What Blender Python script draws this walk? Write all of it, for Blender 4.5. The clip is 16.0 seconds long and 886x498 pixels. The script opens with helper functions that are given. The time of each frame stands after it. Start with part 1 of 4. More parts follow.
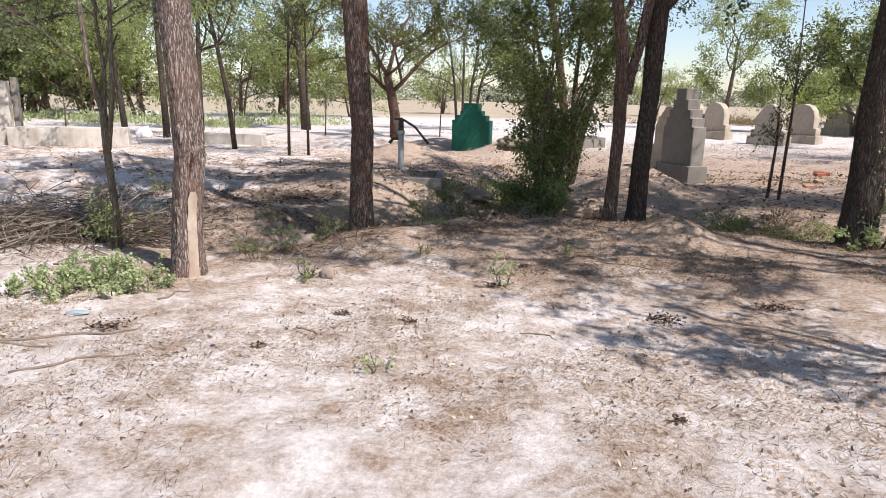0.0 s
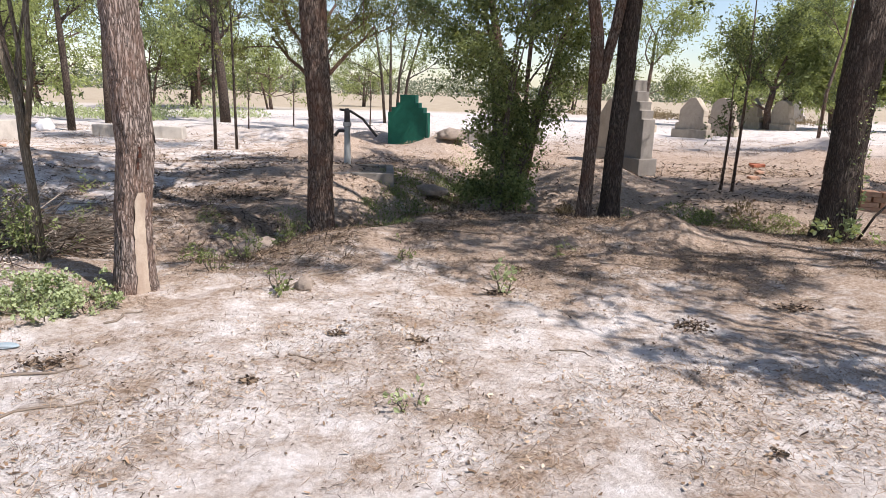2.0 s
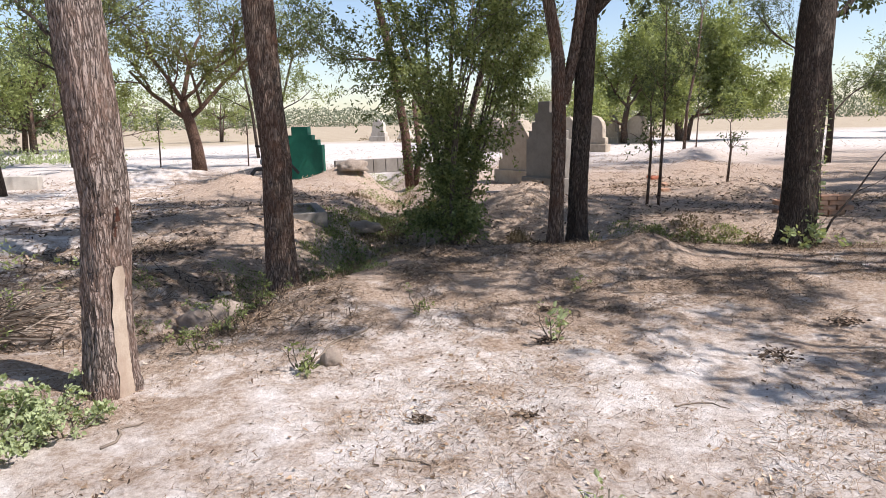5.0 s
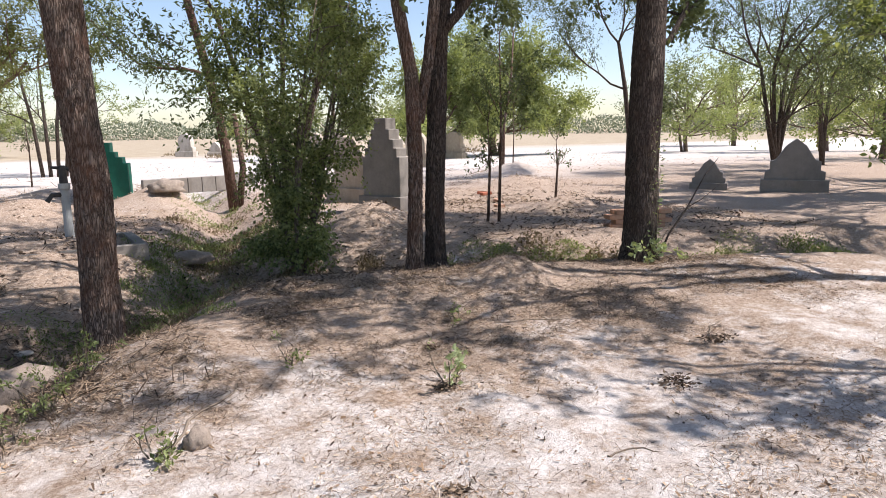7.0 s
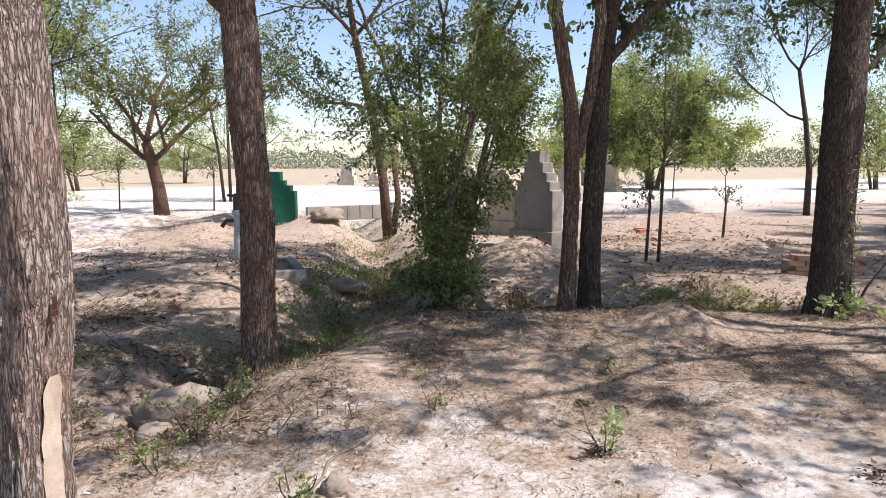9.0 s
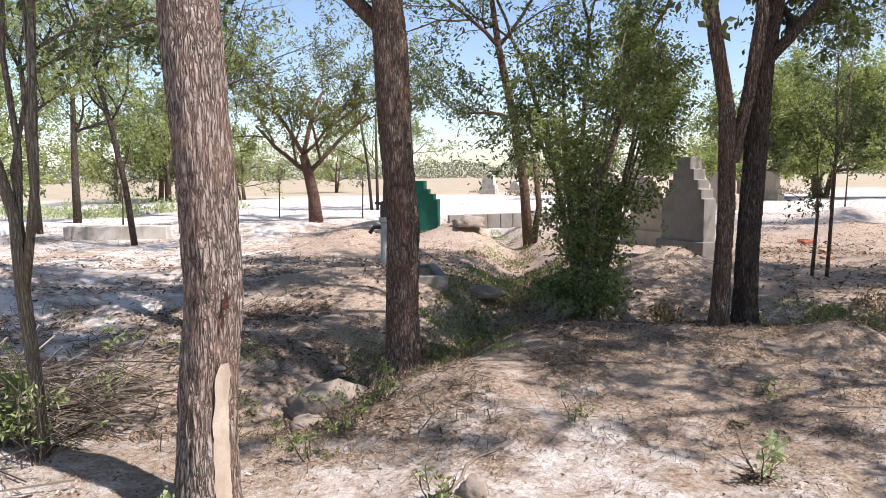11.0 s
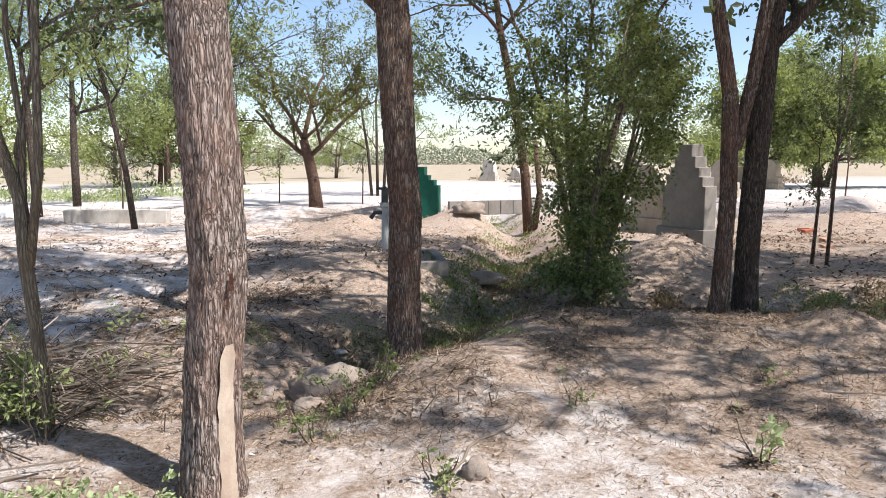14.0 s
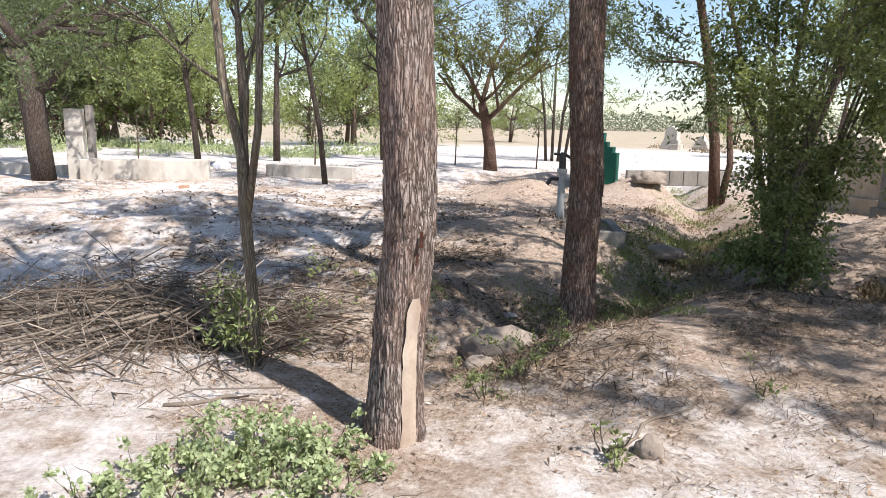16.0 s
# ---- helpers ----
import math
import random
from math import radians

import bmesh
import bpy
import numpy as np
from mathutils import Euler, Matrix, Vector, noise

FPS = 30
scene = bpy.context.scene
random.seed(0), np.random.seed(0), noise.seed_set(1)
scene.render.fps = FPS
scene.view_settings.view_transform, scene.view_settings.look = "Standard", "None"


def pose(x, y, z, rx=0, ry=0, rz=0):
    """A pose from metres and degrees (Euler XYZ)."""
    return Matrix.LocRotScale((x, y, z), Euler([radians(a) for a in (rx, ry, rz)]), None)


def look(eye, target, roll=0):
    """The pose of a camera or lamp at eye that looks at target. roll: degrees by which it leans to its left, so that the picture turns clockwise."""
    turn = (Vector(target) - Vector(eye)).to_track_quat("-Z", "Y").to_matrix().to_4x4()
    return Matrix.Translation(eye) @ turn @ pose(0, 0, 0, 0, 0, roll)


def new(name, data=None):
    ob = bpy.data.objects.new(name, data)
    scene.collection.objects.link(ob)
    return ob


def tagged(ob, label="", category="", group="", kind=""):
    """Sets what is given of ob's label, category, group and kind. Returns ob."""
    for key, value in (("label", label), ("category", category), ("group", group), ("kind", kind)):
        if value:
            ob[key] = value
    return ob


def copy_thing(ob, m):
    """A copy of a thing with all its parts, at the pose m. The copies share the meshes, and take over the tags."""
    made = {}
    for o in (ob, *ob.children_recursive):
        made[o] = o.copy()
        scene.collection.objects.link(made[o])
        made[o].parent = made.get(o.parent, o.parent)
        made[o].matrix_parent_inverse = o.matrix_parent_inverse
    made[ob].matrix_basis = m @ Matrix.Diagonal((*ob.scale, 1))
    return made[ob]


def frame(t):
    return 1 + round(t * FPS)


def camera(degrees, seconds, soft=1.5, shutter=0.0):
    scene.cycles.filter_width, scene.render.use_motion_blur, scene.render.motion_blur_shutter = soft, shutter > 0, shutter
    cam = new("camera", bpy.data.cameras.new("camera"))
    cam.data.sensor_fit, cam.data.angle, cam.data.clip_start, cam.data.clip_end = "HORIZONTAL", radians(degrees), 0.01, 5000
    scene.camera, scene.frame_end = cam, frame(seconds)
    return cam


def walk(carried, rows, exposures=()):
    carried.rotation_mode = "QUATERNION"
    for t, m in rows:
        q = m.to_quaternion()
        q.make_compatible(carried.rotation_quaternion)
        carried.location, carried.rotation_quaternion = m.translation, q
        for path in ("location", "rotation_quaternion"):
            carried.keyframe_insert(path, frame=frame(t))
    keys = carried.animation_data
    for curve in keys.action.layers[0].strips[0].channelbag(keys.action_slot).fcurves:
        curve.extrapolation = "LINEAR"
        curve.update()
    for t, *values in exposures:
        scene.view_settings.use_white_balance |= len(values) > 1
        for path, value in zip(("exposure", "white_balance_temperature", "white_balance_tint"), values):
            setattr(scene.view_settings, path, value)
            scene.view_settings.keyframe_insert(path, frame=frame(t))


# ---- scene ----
cam = camera(68.2, 16.0, soft=0.7)
PATH = [
    (0, (0.338, -0.314, 1.501), (0.16, 1.626, 1.048), 1.1),
    (0.5, (0.182, -0.213, 1.491), (0.206, 1.73, 1.017), 2.6),
    (1, (0.01, -0.016, 1.462), (0.018, 1.937, 1.031), -0.8),
    (1.5, (-0.125, 0.116, 1.449), (-0.177, 2.051, 0.947), 2.6),
    (2, (-0.268, 0.262, 1.43), (-0.197, 2.206, 0.964), 1.5),
    (2.5, (-0.508, 0.295, 1.454), (-0.219, 2.222, 1.003), 1.7),
    (3, (-0.727, 0.5, 1.428), (-0.583, 2.462, 1.069), 2.1),
    (3.2, (-0.786, 0.57, 1.418), (-0.639, 2.537, 1.09), 0.6),
    (5.3, (-1.386, 1.188, 1.435), (-0.831, 3.065, 1.024), 0.1),
    (5.5, (-1.387, 1.269, 1.443), (-0.771, 3.115, 0.983), 1.1),
    (6, (-1.478, 1.428, 1.46), (-0.541, 3.142, 1.031), -0.0),
    (6.5, (-1.552, 1.54, 1.47), (-0.417, 3.129, 1.036), 0.8),
    (7, (-1.56, 1.713, 1.488), (-0.563, 3.41, 1.134), -0.8),
    (7.5, (-1.489, 1.906, 1.489), (-0.748, 3.74, 1.197), -0.3),
    (8, (-1.451, 1.963, 1.499), (-0.783, 3.822, 1.187), -2.3),
    (8.5, (-1.475, 1.996, 1.523), (-0.809, 3.858, 1.218), -1.2),
    (9, (-1.482, 1.974, 1.518), (-0.886, 3.865, 1.26), -0.2),
    (9.5, (-1.516, 1.937, 1.542), (-1.018, 3.859, 1.302), 0.2),
    (10, (-1.498, 1.969, 1.529), (-1.101, 3.914, 1.289), -0.9),
    (10.2, (-1.491, 1.971, 1.523), (-1.147, 3.928, 1.296), -1.0),
    (12.3, (-1.518, 1.957, 1.49), (-1.424, 3.937, 1.224), -0.3),
    (12.5, (-1.522, 1.961, 1.506), (-1.401, 3.938, 1.225), -0.2),
    (13, (-1.516, 1.95, 1.494), (-1.357, 3.926, 1.23), -0.1),
    (13.5, (-1.515, 1.961, 1.495), (-1.329, 3.934, 1.224), 0.0),
    (14, (-1.518, 1.958, 1.491), (-1.335, 3.932, 1.223), -0.3),
    (14.5, (-1.544, 1.963, 1.492), (-1.494, 3.94, 1.195), -0.3),
    (15, (-1.556, 1.966, 1.496), (-1.593, 3.942, 1.188), -0.2),
    (15.5, (-1.56, 1.932, 1.494), (-1.656, 3.904, 1.17), 0.4),
    (16, (-1.595, 1.946, 1.494), (-1.917, 3.883, 1.118), 1.0),
]
walk(cam, [(t, look(eye, target, roll)) for t, eye, target, roll in PATH], exposures=[(0, 0.52, 6500, 16), (5.5, 0.55, 6500, 16), (9, 0.74, 6480, 16), (16, 0.73, 6380, 12)])

# ---- light ----
world = bpy.data.worlds.new("sky")
scene.world = world
world.use_nodes = True
_sky = world.node_tree.nodes.new("ShaderNodeTexSky")
_sky.sky_type = "NISHITA"
_sky.sun_disc = False
SUN_DIR = Vector((0.82, -0.57, 0.0)).normalized()
SUN_ELEV = radians(54)
_sky.sun_elevation = SUN_ELEV
_sky.sun_rotation = math.atan2(SUN_DIR.x, SUN_DIR.y)
_sky.air_density = 1.0
_sky.dust_density = 0.6
_sky.altitude = 50.0
world.node_tree.links.new(_sky.outputs[0], world.node_tree.nodes["Background"].inputs[0])
world.node_tree.nodes["Background"].inputs[1].default_value = 0.115
sun = new("sun", bpy.data.lights.new("sun", "SUN"))
sun.data.energy = 5.0
sun.data.angle = radians(0.6)
sun.data.color = (1.0, 0.965, 0.92)
_s = SUN_DIR * math.cos(SUN_ELEV) + Vector((0, 0, math.sin(SUN_ELEV)))
sun.matrix_world = look(_s * 60, (0, 0, 0))


# ---- materials ----
def material(name, rough=0.9):
    m = bpy.data.materials.new(name)
    m.use_nodes = True
    n = m.node_tree.nodes
    b = n["Principled BSDF"]
    b.inputs["Roughness"].default_value = rough
    b.inputs["Specular IOR Level"].default_value = 0.2
    return m, n, m.node_tree.links, b


def tex(n, l, kind, scale, coord, detail=4.0, rough=0.6):
    t = n.new(kind)
    t.inputs["Scale"].default_value = scale
    if kind == "ShaderNodeTexNoise":
        t.inputs["Detail"].default_value = detail
        t.inputs["Roughness"].default_value = rough
    l.new(coord, t.inputs["Vector"])
    return t


def ramp(n, l, src, stops):
    r = n.new("ShaderNodeValToRGB")
    e = r.color_ramp.elements
    while len(e) < len(stops):
        e.new(0.5)
    for k, (p, c) in zip(e, stops):
        k.position = p
        k.color = (*c, 1) if len(c) == 3 else c
    l.new(src, r.inputs[0])
    return r


def mix(n, l, fac, a, b, blend="MIX"):
    m = n.new("ShaderNodeMix")
    m.data_type = "RGBA"
    m.blend_type = blend
    for k, v in ((0, fac), (6, a), (7, b)):
        if isinstance(v, (int, float)):
            m.inputs[k].default_value = v
        elif isinstance(v, tuple):
            m.inputs[k].default_value = (*v, 1)
        else:
            l.new(v, m.inputs[k])
    return m.outputs[2]


def bump(n, l, height, strength, dist, b, normal=None):
    k = n.new("ShaderNodeBump")
    k.inputs["Strength"].default_value = strength
    k.inputs["Distance"].default_value = dist
    l.new(height, k.inputs["Height"])
    if normal:
        l.new(normal, k.inputs["Normal"])
    l.new(k.outputs[0], b.inputs["Normal"])
    return k.outputs[0]


def coords(n, l, scale=(1, 1, 1), which="Object"):
    t = n.new("ShaderNodeTexCoord")
    m = n.new("ShaderNodeMapping")
    m.inputs["Scale"].default_value = scale
    l.new(t.outputs[which], m.inputs[0])
    return m.outputs[0]


def mat_ground():
    m, n, l, b = material("sandy_soil", 0.95)
    c = coords(n, l)
    big = tex(n, l, "ShaderNodeTexNoise", 0.55, c, 6, 0.65)
    mid = tex(n, l, "ShaderNodeTexNoise", 3.2, c, 8, 0.7)
    fine = tex(n, l, "ShaderNodeTexNoise", 30, c, 9, 0.85)
    grit = tex(n, l, "ShaderNodeTexNoise", 160, c, 3, 0.7)
    sand = ramp(n, l, fine.outputs[0], [(0.28, (0.41, 0.35, 0.305)), (0.42, (0.63, 0.57, 0.525)), (0.60, (0.81, 0.76, 0.72))])
    litter = ramp(n, l, fine.outputs[0], [(0.33, (0.12, 0.082, 0.055)), (0.47, (0.33, 0.24, 0.175)), (0.64, (0.56, 0.47, 0.39))])
    patch = mix(n, l, 0.55, big.outputs[0], mid.outputs[0])
    under = n.new("ShaderNodeMapRange")
    under.inputs[1].default_value, under.inputs[2].default_value, under.inputs[4].default_value = 11.5, 15.5, 0.15
    more = n.new("ShaderNodeMath")
    l.new(patch, more.inputs[0])
    east = n.new("ShaderNodeMapRange")
    east.inputs[1].default_value, east.inputs[2].default_value = -4.5, -2.0
    both = n.new("ShaderNodeMath")
    both.operation = "MULTIPLY"
    l.new(under.outputs[0], both.inputs[0])
    l.new(east.outputs[0], both.inputs[1])
    l.new(both.outputs[0], more.inputs[1])
    pm = ramp(n, l, more.outputs[0], [(0.43, (0, 0, 0)), (0.50, (0.5, 0.5, 0.5)), (0.57, (1, 1, 1))])
    near = mix(n, l, pm.outputs[0], sand.outputs[0], litter.outputs[0])
    # the wide open field beyond the grove: white bare soil, then dry straw
    sep = n.new("ShaderNodeSeparateXYZ")
    l.new(c, sep.inputs[0])
    warp = tex(n, l, "ShaderNodeTexNoise", 0.12, c, 5, 0.6)
    wy = n.new("ShaderNodeMath")
    wy.operation = "MULTIPLY_ADD"
    wy.inputs[1].default_value = 16.0
    l.new(warp.outputs[0], wy.inputs[0])
    l.new(sep.outputs[1], wy.inputs[2])
    far = n.new("ShaderNodeMapRange")
    far.inputs[1].default_value, far.inputs[2].default_value = 24.0, 34.0
    l.new(wy.outputs[0], far.inputs[0])
    l.new(wy.outputs[0], under.inputs[0])
    l.new(sep.outputs[0], east.inputs[0])
    field = n.new("ShaderNodeMapRange")
    field.inputs[1].default_value, field.inputs[2].default_value = 52.0, 62.0
    l.new(wy.outputs[0], field.inputs[0])
    bare = ramp(n, l, mid.outputs[0], [(0.32, (0.36, 0.31, 0.265)), (0.48, (0.54, 0.49, 0.45)), (0.62, (0.62, 0.575, 0.53))])
    straw = ramp(n, l, big.outputs[0], [(0.3, (0.30, 0.24, 0.165)), (0.7, (0.43, 0.36, 0.26))])
    out = mix(n, l, far.outputs[0], near, bare.outputs[0])
    out = mix(n, l, field.outputs[0], out, straw.outputs[0])
    l.new(out, b.inputs["Base Color"])
    nb = bump(n, l, mid.outputs[0], 0.5, 0.08, b)
    nb = bump(n, l, fine.outputs[0], 0.8, 0.025, b, nb)
    bump(n, l, grit.outputs[0], 0.5, 0.006, b, nb)
    return m


def mat_bark(name, dark, light, red=(0.16, 0.075, 0.045)):
    m, n, l, b = material(name, 0.92)
    c = coords(n, l, (1, 1, 0.13))
    c2 = coords(n, l)
    blot = tex(n, l, "ShaderNodeTexNoise", 3.5, c2, 5, 0.6)
    wander = tex(n, l, "ShaderNodeTexNoise", 16, c, 4, 0.6)
    bent = n.new("ShaderNodeVectorMath")
    bent.operation = "MULTIPLY_ADD"
    bent.inputs[1].default_value = (0.07, 0.07, 0.07)
    l.new(wander.outputs["Color"], bent.inputs[0])
    l.new(c, bent.inputs[2])
    plate = n.new("ShaderNodeTexVoronoi")
    plate.feature = "DISTANCE_TO_EDGE"
    plate.inputs["Scale"].default_value = 58
    l.new(bent.outputs[0], plate.inputs["Vector"])
    grain = tex(n, l, "ShaderNodeTexNoise", 60, c, 6, 0.7)
    crack = n.new("ShaderNodeMath")
    crack.operation = "MULTIPLY"
    l.new(plate.outputs["Distance"], crack.inputs[0])
    l.new(grain.outputs[0], crack.inputs[1])
    col = ramp(n, l, crack.outputs[0], [(0.0, dark), (0.05, tuple(0.6 * a + 0.4 * q for a, q in zip(dark, light))), (0.15, light)])
    bm_ = ramp(n, l, blot.outputs[0], [(0.40, (0, 0, 0)), (0.66, (0.6, 0.6, 0.6))])
    l.new(mix(n, l, bm_.outputs[0], col.outputs[0], red), b.inputs["Base Color"])
    nb = bump(n, l, crack.outputs[0], 1.0, 0.06, b)
    bump(n, l, tex(n, l, "ShaderNodeTexNoise", 150, c, 4).outputs[0], 0.5, 0.006, b, nb)
    return m


def mat_leaf(name, lo, hi, trans=0.45):
    m = bpy.data.materials.new(name)
    m.use_nodes = True
    n, l = m.node_tree.nodes, m.node_tree.links
    b = n["Principled BSDF"]
    g = n.new("ShaderNodeNewGeometry")
    r = ramp(n, l, g.outputs["Random Per Island"], [(0.0, lo), (0.55, hi), (1.0, tuple(min(1, v * 1.35) for v in hi))])
    patch = tex(n, l, "ShaderNodeTexNoise", 0.9, coords(n, l), 3)
    col = mix(n, l, 0.35, r.outputs[0], ramp(n, l, patch.outputs[0], [(0.35, lo), (0.7, hi)]).outputs[0])
    l.new(col, b.inputs["Base Color"])
    b.inputs["Roughness"].default_value = 0.55
    b.inputs["Specular IOR Level"].default_value = 0.3
    t = n.new("ShaderNodeBsdfTranslucent")
    l.new(mix(n, l, 1.0, col, (1.0, 0.95, 0.45), "MULTIPLY"), t.inputs[0])
    s = n.new("ShaderNodeMixShader")
    s.inputs[0].default_value = trans
    l.new(b.outputs[0], s.inputs[1])
    l.new(t.outputs[0], s.inputs[2])
    l.new(s.outputs[0], n["Material Output"].inputs[0])
    return m


def mat_mottled(name, lo, hi, scale=6.0, rough=0.85, grime=(0.12, 0.10, 0.08), amount=0.5, relief=0.012):
    m, n, l, b = material(name, rough)
    c = coords(n, l)
    a = tex(n, l, "ShaderNodeTexNoise", scale, c, 6, 0.65)
    f = tex(n, l, "ShaderNodeTexNoise", scale * 12, c, 4, 0.7)
    st = tex(n, l, "ShaderNodeTexNoise", 2.2, coords(n, l, (1, 1, 0.35)), 5, 0.65)
    col = mix(n, l, 0.4, ramp(n, l, a.outputs[0], [(0.3, lo), (0.7, hi)]).outputs[0], ramp(n, l, f.outputs[0], [(0.3, lo), (0.7, hi)]).outputs[0])
    mask = ramp(n, l, st.outputs[0], [(0.48, (0, 0, 0)), (0.75, (amount, amount, amount))])
    l.new(mix(n, l, mask.outputs[0], col, grime), b.inputs["Base Color"])
    nb = bump(n, l, a.outputs[0], 0.5, relief * 2, b)
    bump(n, l, f.outputs[0], 0.6, relief, b, nb)
    return m


def mat_island(name, stops, rough=0.9):
    m, n, l, b = material(name, rough)
    g = n.new("ShaderNodeNewGeometry")
    l.new(ramp(n, l, g.outputs["Random Per Island"], stops).outputs[0], b.inputs["Base Color"])
    return m


GROUND = mat_ground()
BARK = mat_bark("acacia_bark", (0.05, 0.034, 0.026), (0.45, 0.365, 0.315), (0.24, 0.145, 0.105))
BARK_DARK = mat_bark("dark_bark", (0.022, 0.017, 0.014), (0.17, 0.135, 0.11), (0.07, 0.045, 0.035))
BARK_MID = mat_bark("brown_bark", (0.04, 0.028, 0.021), (0.31, 0.24, 0.195), (0.14, 0.065, 0.04))
BARK_PALE = mat_bark("sapling_bark", (0.09, 0.075, 0.055), (0.30, 0.26, 0.20), (0.17, 0.12, 0.08))
BARK_RED = mat_bark("reddish_bark", (0.05, 0.028, 0.02), (0.23, 0.15, 0.115), (0.13, 0.07, 0.045))
LEAF_ACACIA = mat_leaf("acacia_leaf", (0.055, 0.075, 0.036), (0.15, 0.185, 0.09), 0.42)
LEAF_BUSH = mat_leaf("bush_leaf", (0.07, 0.10, 0.04), (0.31, 0.355, 0.16), 0.5)
LEAF_YELLOW = mat_leaf("yellow_green_leaf", (0.05, 0.062, 0.022), (0.17, 0.175, 0.055))
LEAF_BRIGHT = mat_leaf("bright_leaf", (0.15, 0.185, 0.075), (0.35, 0.40, 0.18), 0.5)
LEAF_GREY = mat_leaf("grey_green_leaf", (0.24, 0.29, 0.14), (0.44, 0.50, 0.29), 0.4)
# air haze is put into this leaf colour: greyer, with a narrow range
LEAF_HAZED = mat_leaf("distant_leaf", (0.13, 0.16, 0.12), (0.20, 0.23, 0.165), 0.3)
LEAF_DRY = mat_leaf("dry_leaf", (0.11, 0.08, 0.045), (0.26, 0.20, 0.125), 0.25)
STRAW = mat_island("dry_litter", [(0, (0.05, 0.034, 0.025)), (0.35, (0.20, 0.13, 0.08)), (0.75, (0.38, 0.27, 0.175)), (1, (0.58, 0.48, 0.37))])
TWIG = mat_island("dry_twig", [(0, (0.07, 0.05, 0.035)), (0.5, (0.16, 0.125, 0.095)), (1, (0.34, 0.29, 0.235))])
CLOD = mat_mottled("soil_clod", (0.22, 0.17, 0.13), (0.42, 0.35, 0.29), 20)
CEMENT = mat_mottled("weathered_cement", (0.19, 0.17, 0.15), (0.31, 0.28, 0.245), 5)
CEMENT_PALE = mat_mottled("pale_cement", (0.42, 0.38, 0.33), (0.62, 0.57, 0.50), 4, amount=0.7, grime=(0.2, 0.16, 0.12))
CEMENT_SAND = mat_mottled("sandy_plaster", (0.34, 0.28, 0.215), (0.50, 0.43, 0.34), 5)
GREEN_PAINT = mat_mottled("green_paint", (0.008, 0.085, 0.058), (0.018, 0.16, 0.105), 4, 0.6, (0.02, 0.06, 0.045), 0.5, 0.004)
BRICK = mat_mottled("fired_brick", (0.30, 0.15, 0.09), (0.48, 0.30, 0.20), 14, grime=(0.4, 0.34, 0.28))
WHITE_BAG = mat_mottled("white_plastic", (0.7, 0.7, 0.72), (0.85, 0.85, 0.86), 12, 0.4, (0.5, 0.48, 0.45), 0.3, 0.01)
WRAPPER = mat_mottled("blue_grey_plastic", (0.22, 0.30, 0.33), (0.42, 0.50, 0.54), 20, 0.4, (0.4, 0.36, 0.3), 0.5, 0.01)
IRON = mat_mottled("dark_iron", (0.03, 0.03, 0.032), (0.07, 0.065, 0.06), 15, 0.55, (0.14, 0.07, 0.04), 0.5, 0.003)
PUMP_PAINT = mat_mottled("pale_grey_paint", (0.28, 0.29, 0.29), (0.42, 0.43, 0.42), 9, 0.55, (0.2, 0.14, 0.1), 0.5, 0.003)
BARE_WOOD = mat_mottled("bare_wood", (0.33, 0.255, 0.19), (0.56, 0.47, 0.375), 11, 0.85, (0.22, 0.13, 0.09), 0.85, 0.006)
SAP = mat_mottled("dark_red_sap", (0.035, 0.014, 0.009), (0.10, 0.04, 0.024), 40, 0.6, (0.03, 0.01, 0.008), 0.6, 0.01)
RED_LITTER = mat_mottled("red_brick_rubble", (0.30, 0.09, 0.05), (0.45, 0.16, 0.09), 16)


# ---- mesh helpers ----
def mesh_from(name, verts, faces, mat, smooth=False):
    me = bpy.data.meshes.new(name)
    me.from_pydata([tuple(v) for v in verts] if not isinstance(verts, np.ndarray) else verts.tolist(), [], faces if isinstance(faces, list) else faces.tolist())
    me.materials.append(mat)
    if smooth:
        me.polygons.foreach_set("use_smooth", [True] * len(me.polygons))
    me.update()
    return me


def child(name, me, parent, label=""):
    ob = new(name, me)
    ob.parent = parent
    if label:
        tagged(ob, label)
    return ob


def part(name, bm, mat, parent, label="", smooth=False):
    me = bpy.data.meshes.new(name)
    bm.to_mesh(me)
    bm.free()
    me.materials.append(mat)
    if smooth:
        me.polygons.foreach_set("use_smooth", [True] * len(me.polygons))
    return child(name, me, parent, label)


def thing(name, m, label, category, group=""):
    ob = new(name)
    ob.empty_display_size = 0.2
    ob.matrix_basis = m
    return tagged(ob, label, category, group)


def tubes(paths):
    """Verts and faces of tapered tubes; each path: (points, radii, sides)."""
    V, F = [], []
    for pts, rad, sides in paths:
        pts = [Vector(p) for p in pts]
        base = len(V)
        ref = Vector((0.31, 0.95, 0.1))
        for i, p in enumerate(pts):
            d = (pts[min(i + 1, len(pts) - 1)] - pts[max(i - 1, 0)]).normalized()
            u = ref - d * ref.dot(d)
            u = u.normalized() if u.length > 1e-3 else d.orthogonal().normalized()
            ref = u
            w = d.cross(u)
            for k in range(sides):
                a = 2 * math.pi * k / sides
                V.append(p + (u * math.cos(a) + w * math.sin(a)) * rad[i])
        for i in range(len(pts) - 1):
            for k in range(sides):
                a, b_ = base + i * sides + k, base + i * sides + (k + 1) % sides
                F.append((a, b_, b_ + sides, a + sides))
        F.append(tuple(base + (len(pts) - 1) * sides + k for k in range(sides)))
        F.append(tuple(base + k for k in reversed(range(sides))))
    return V, F


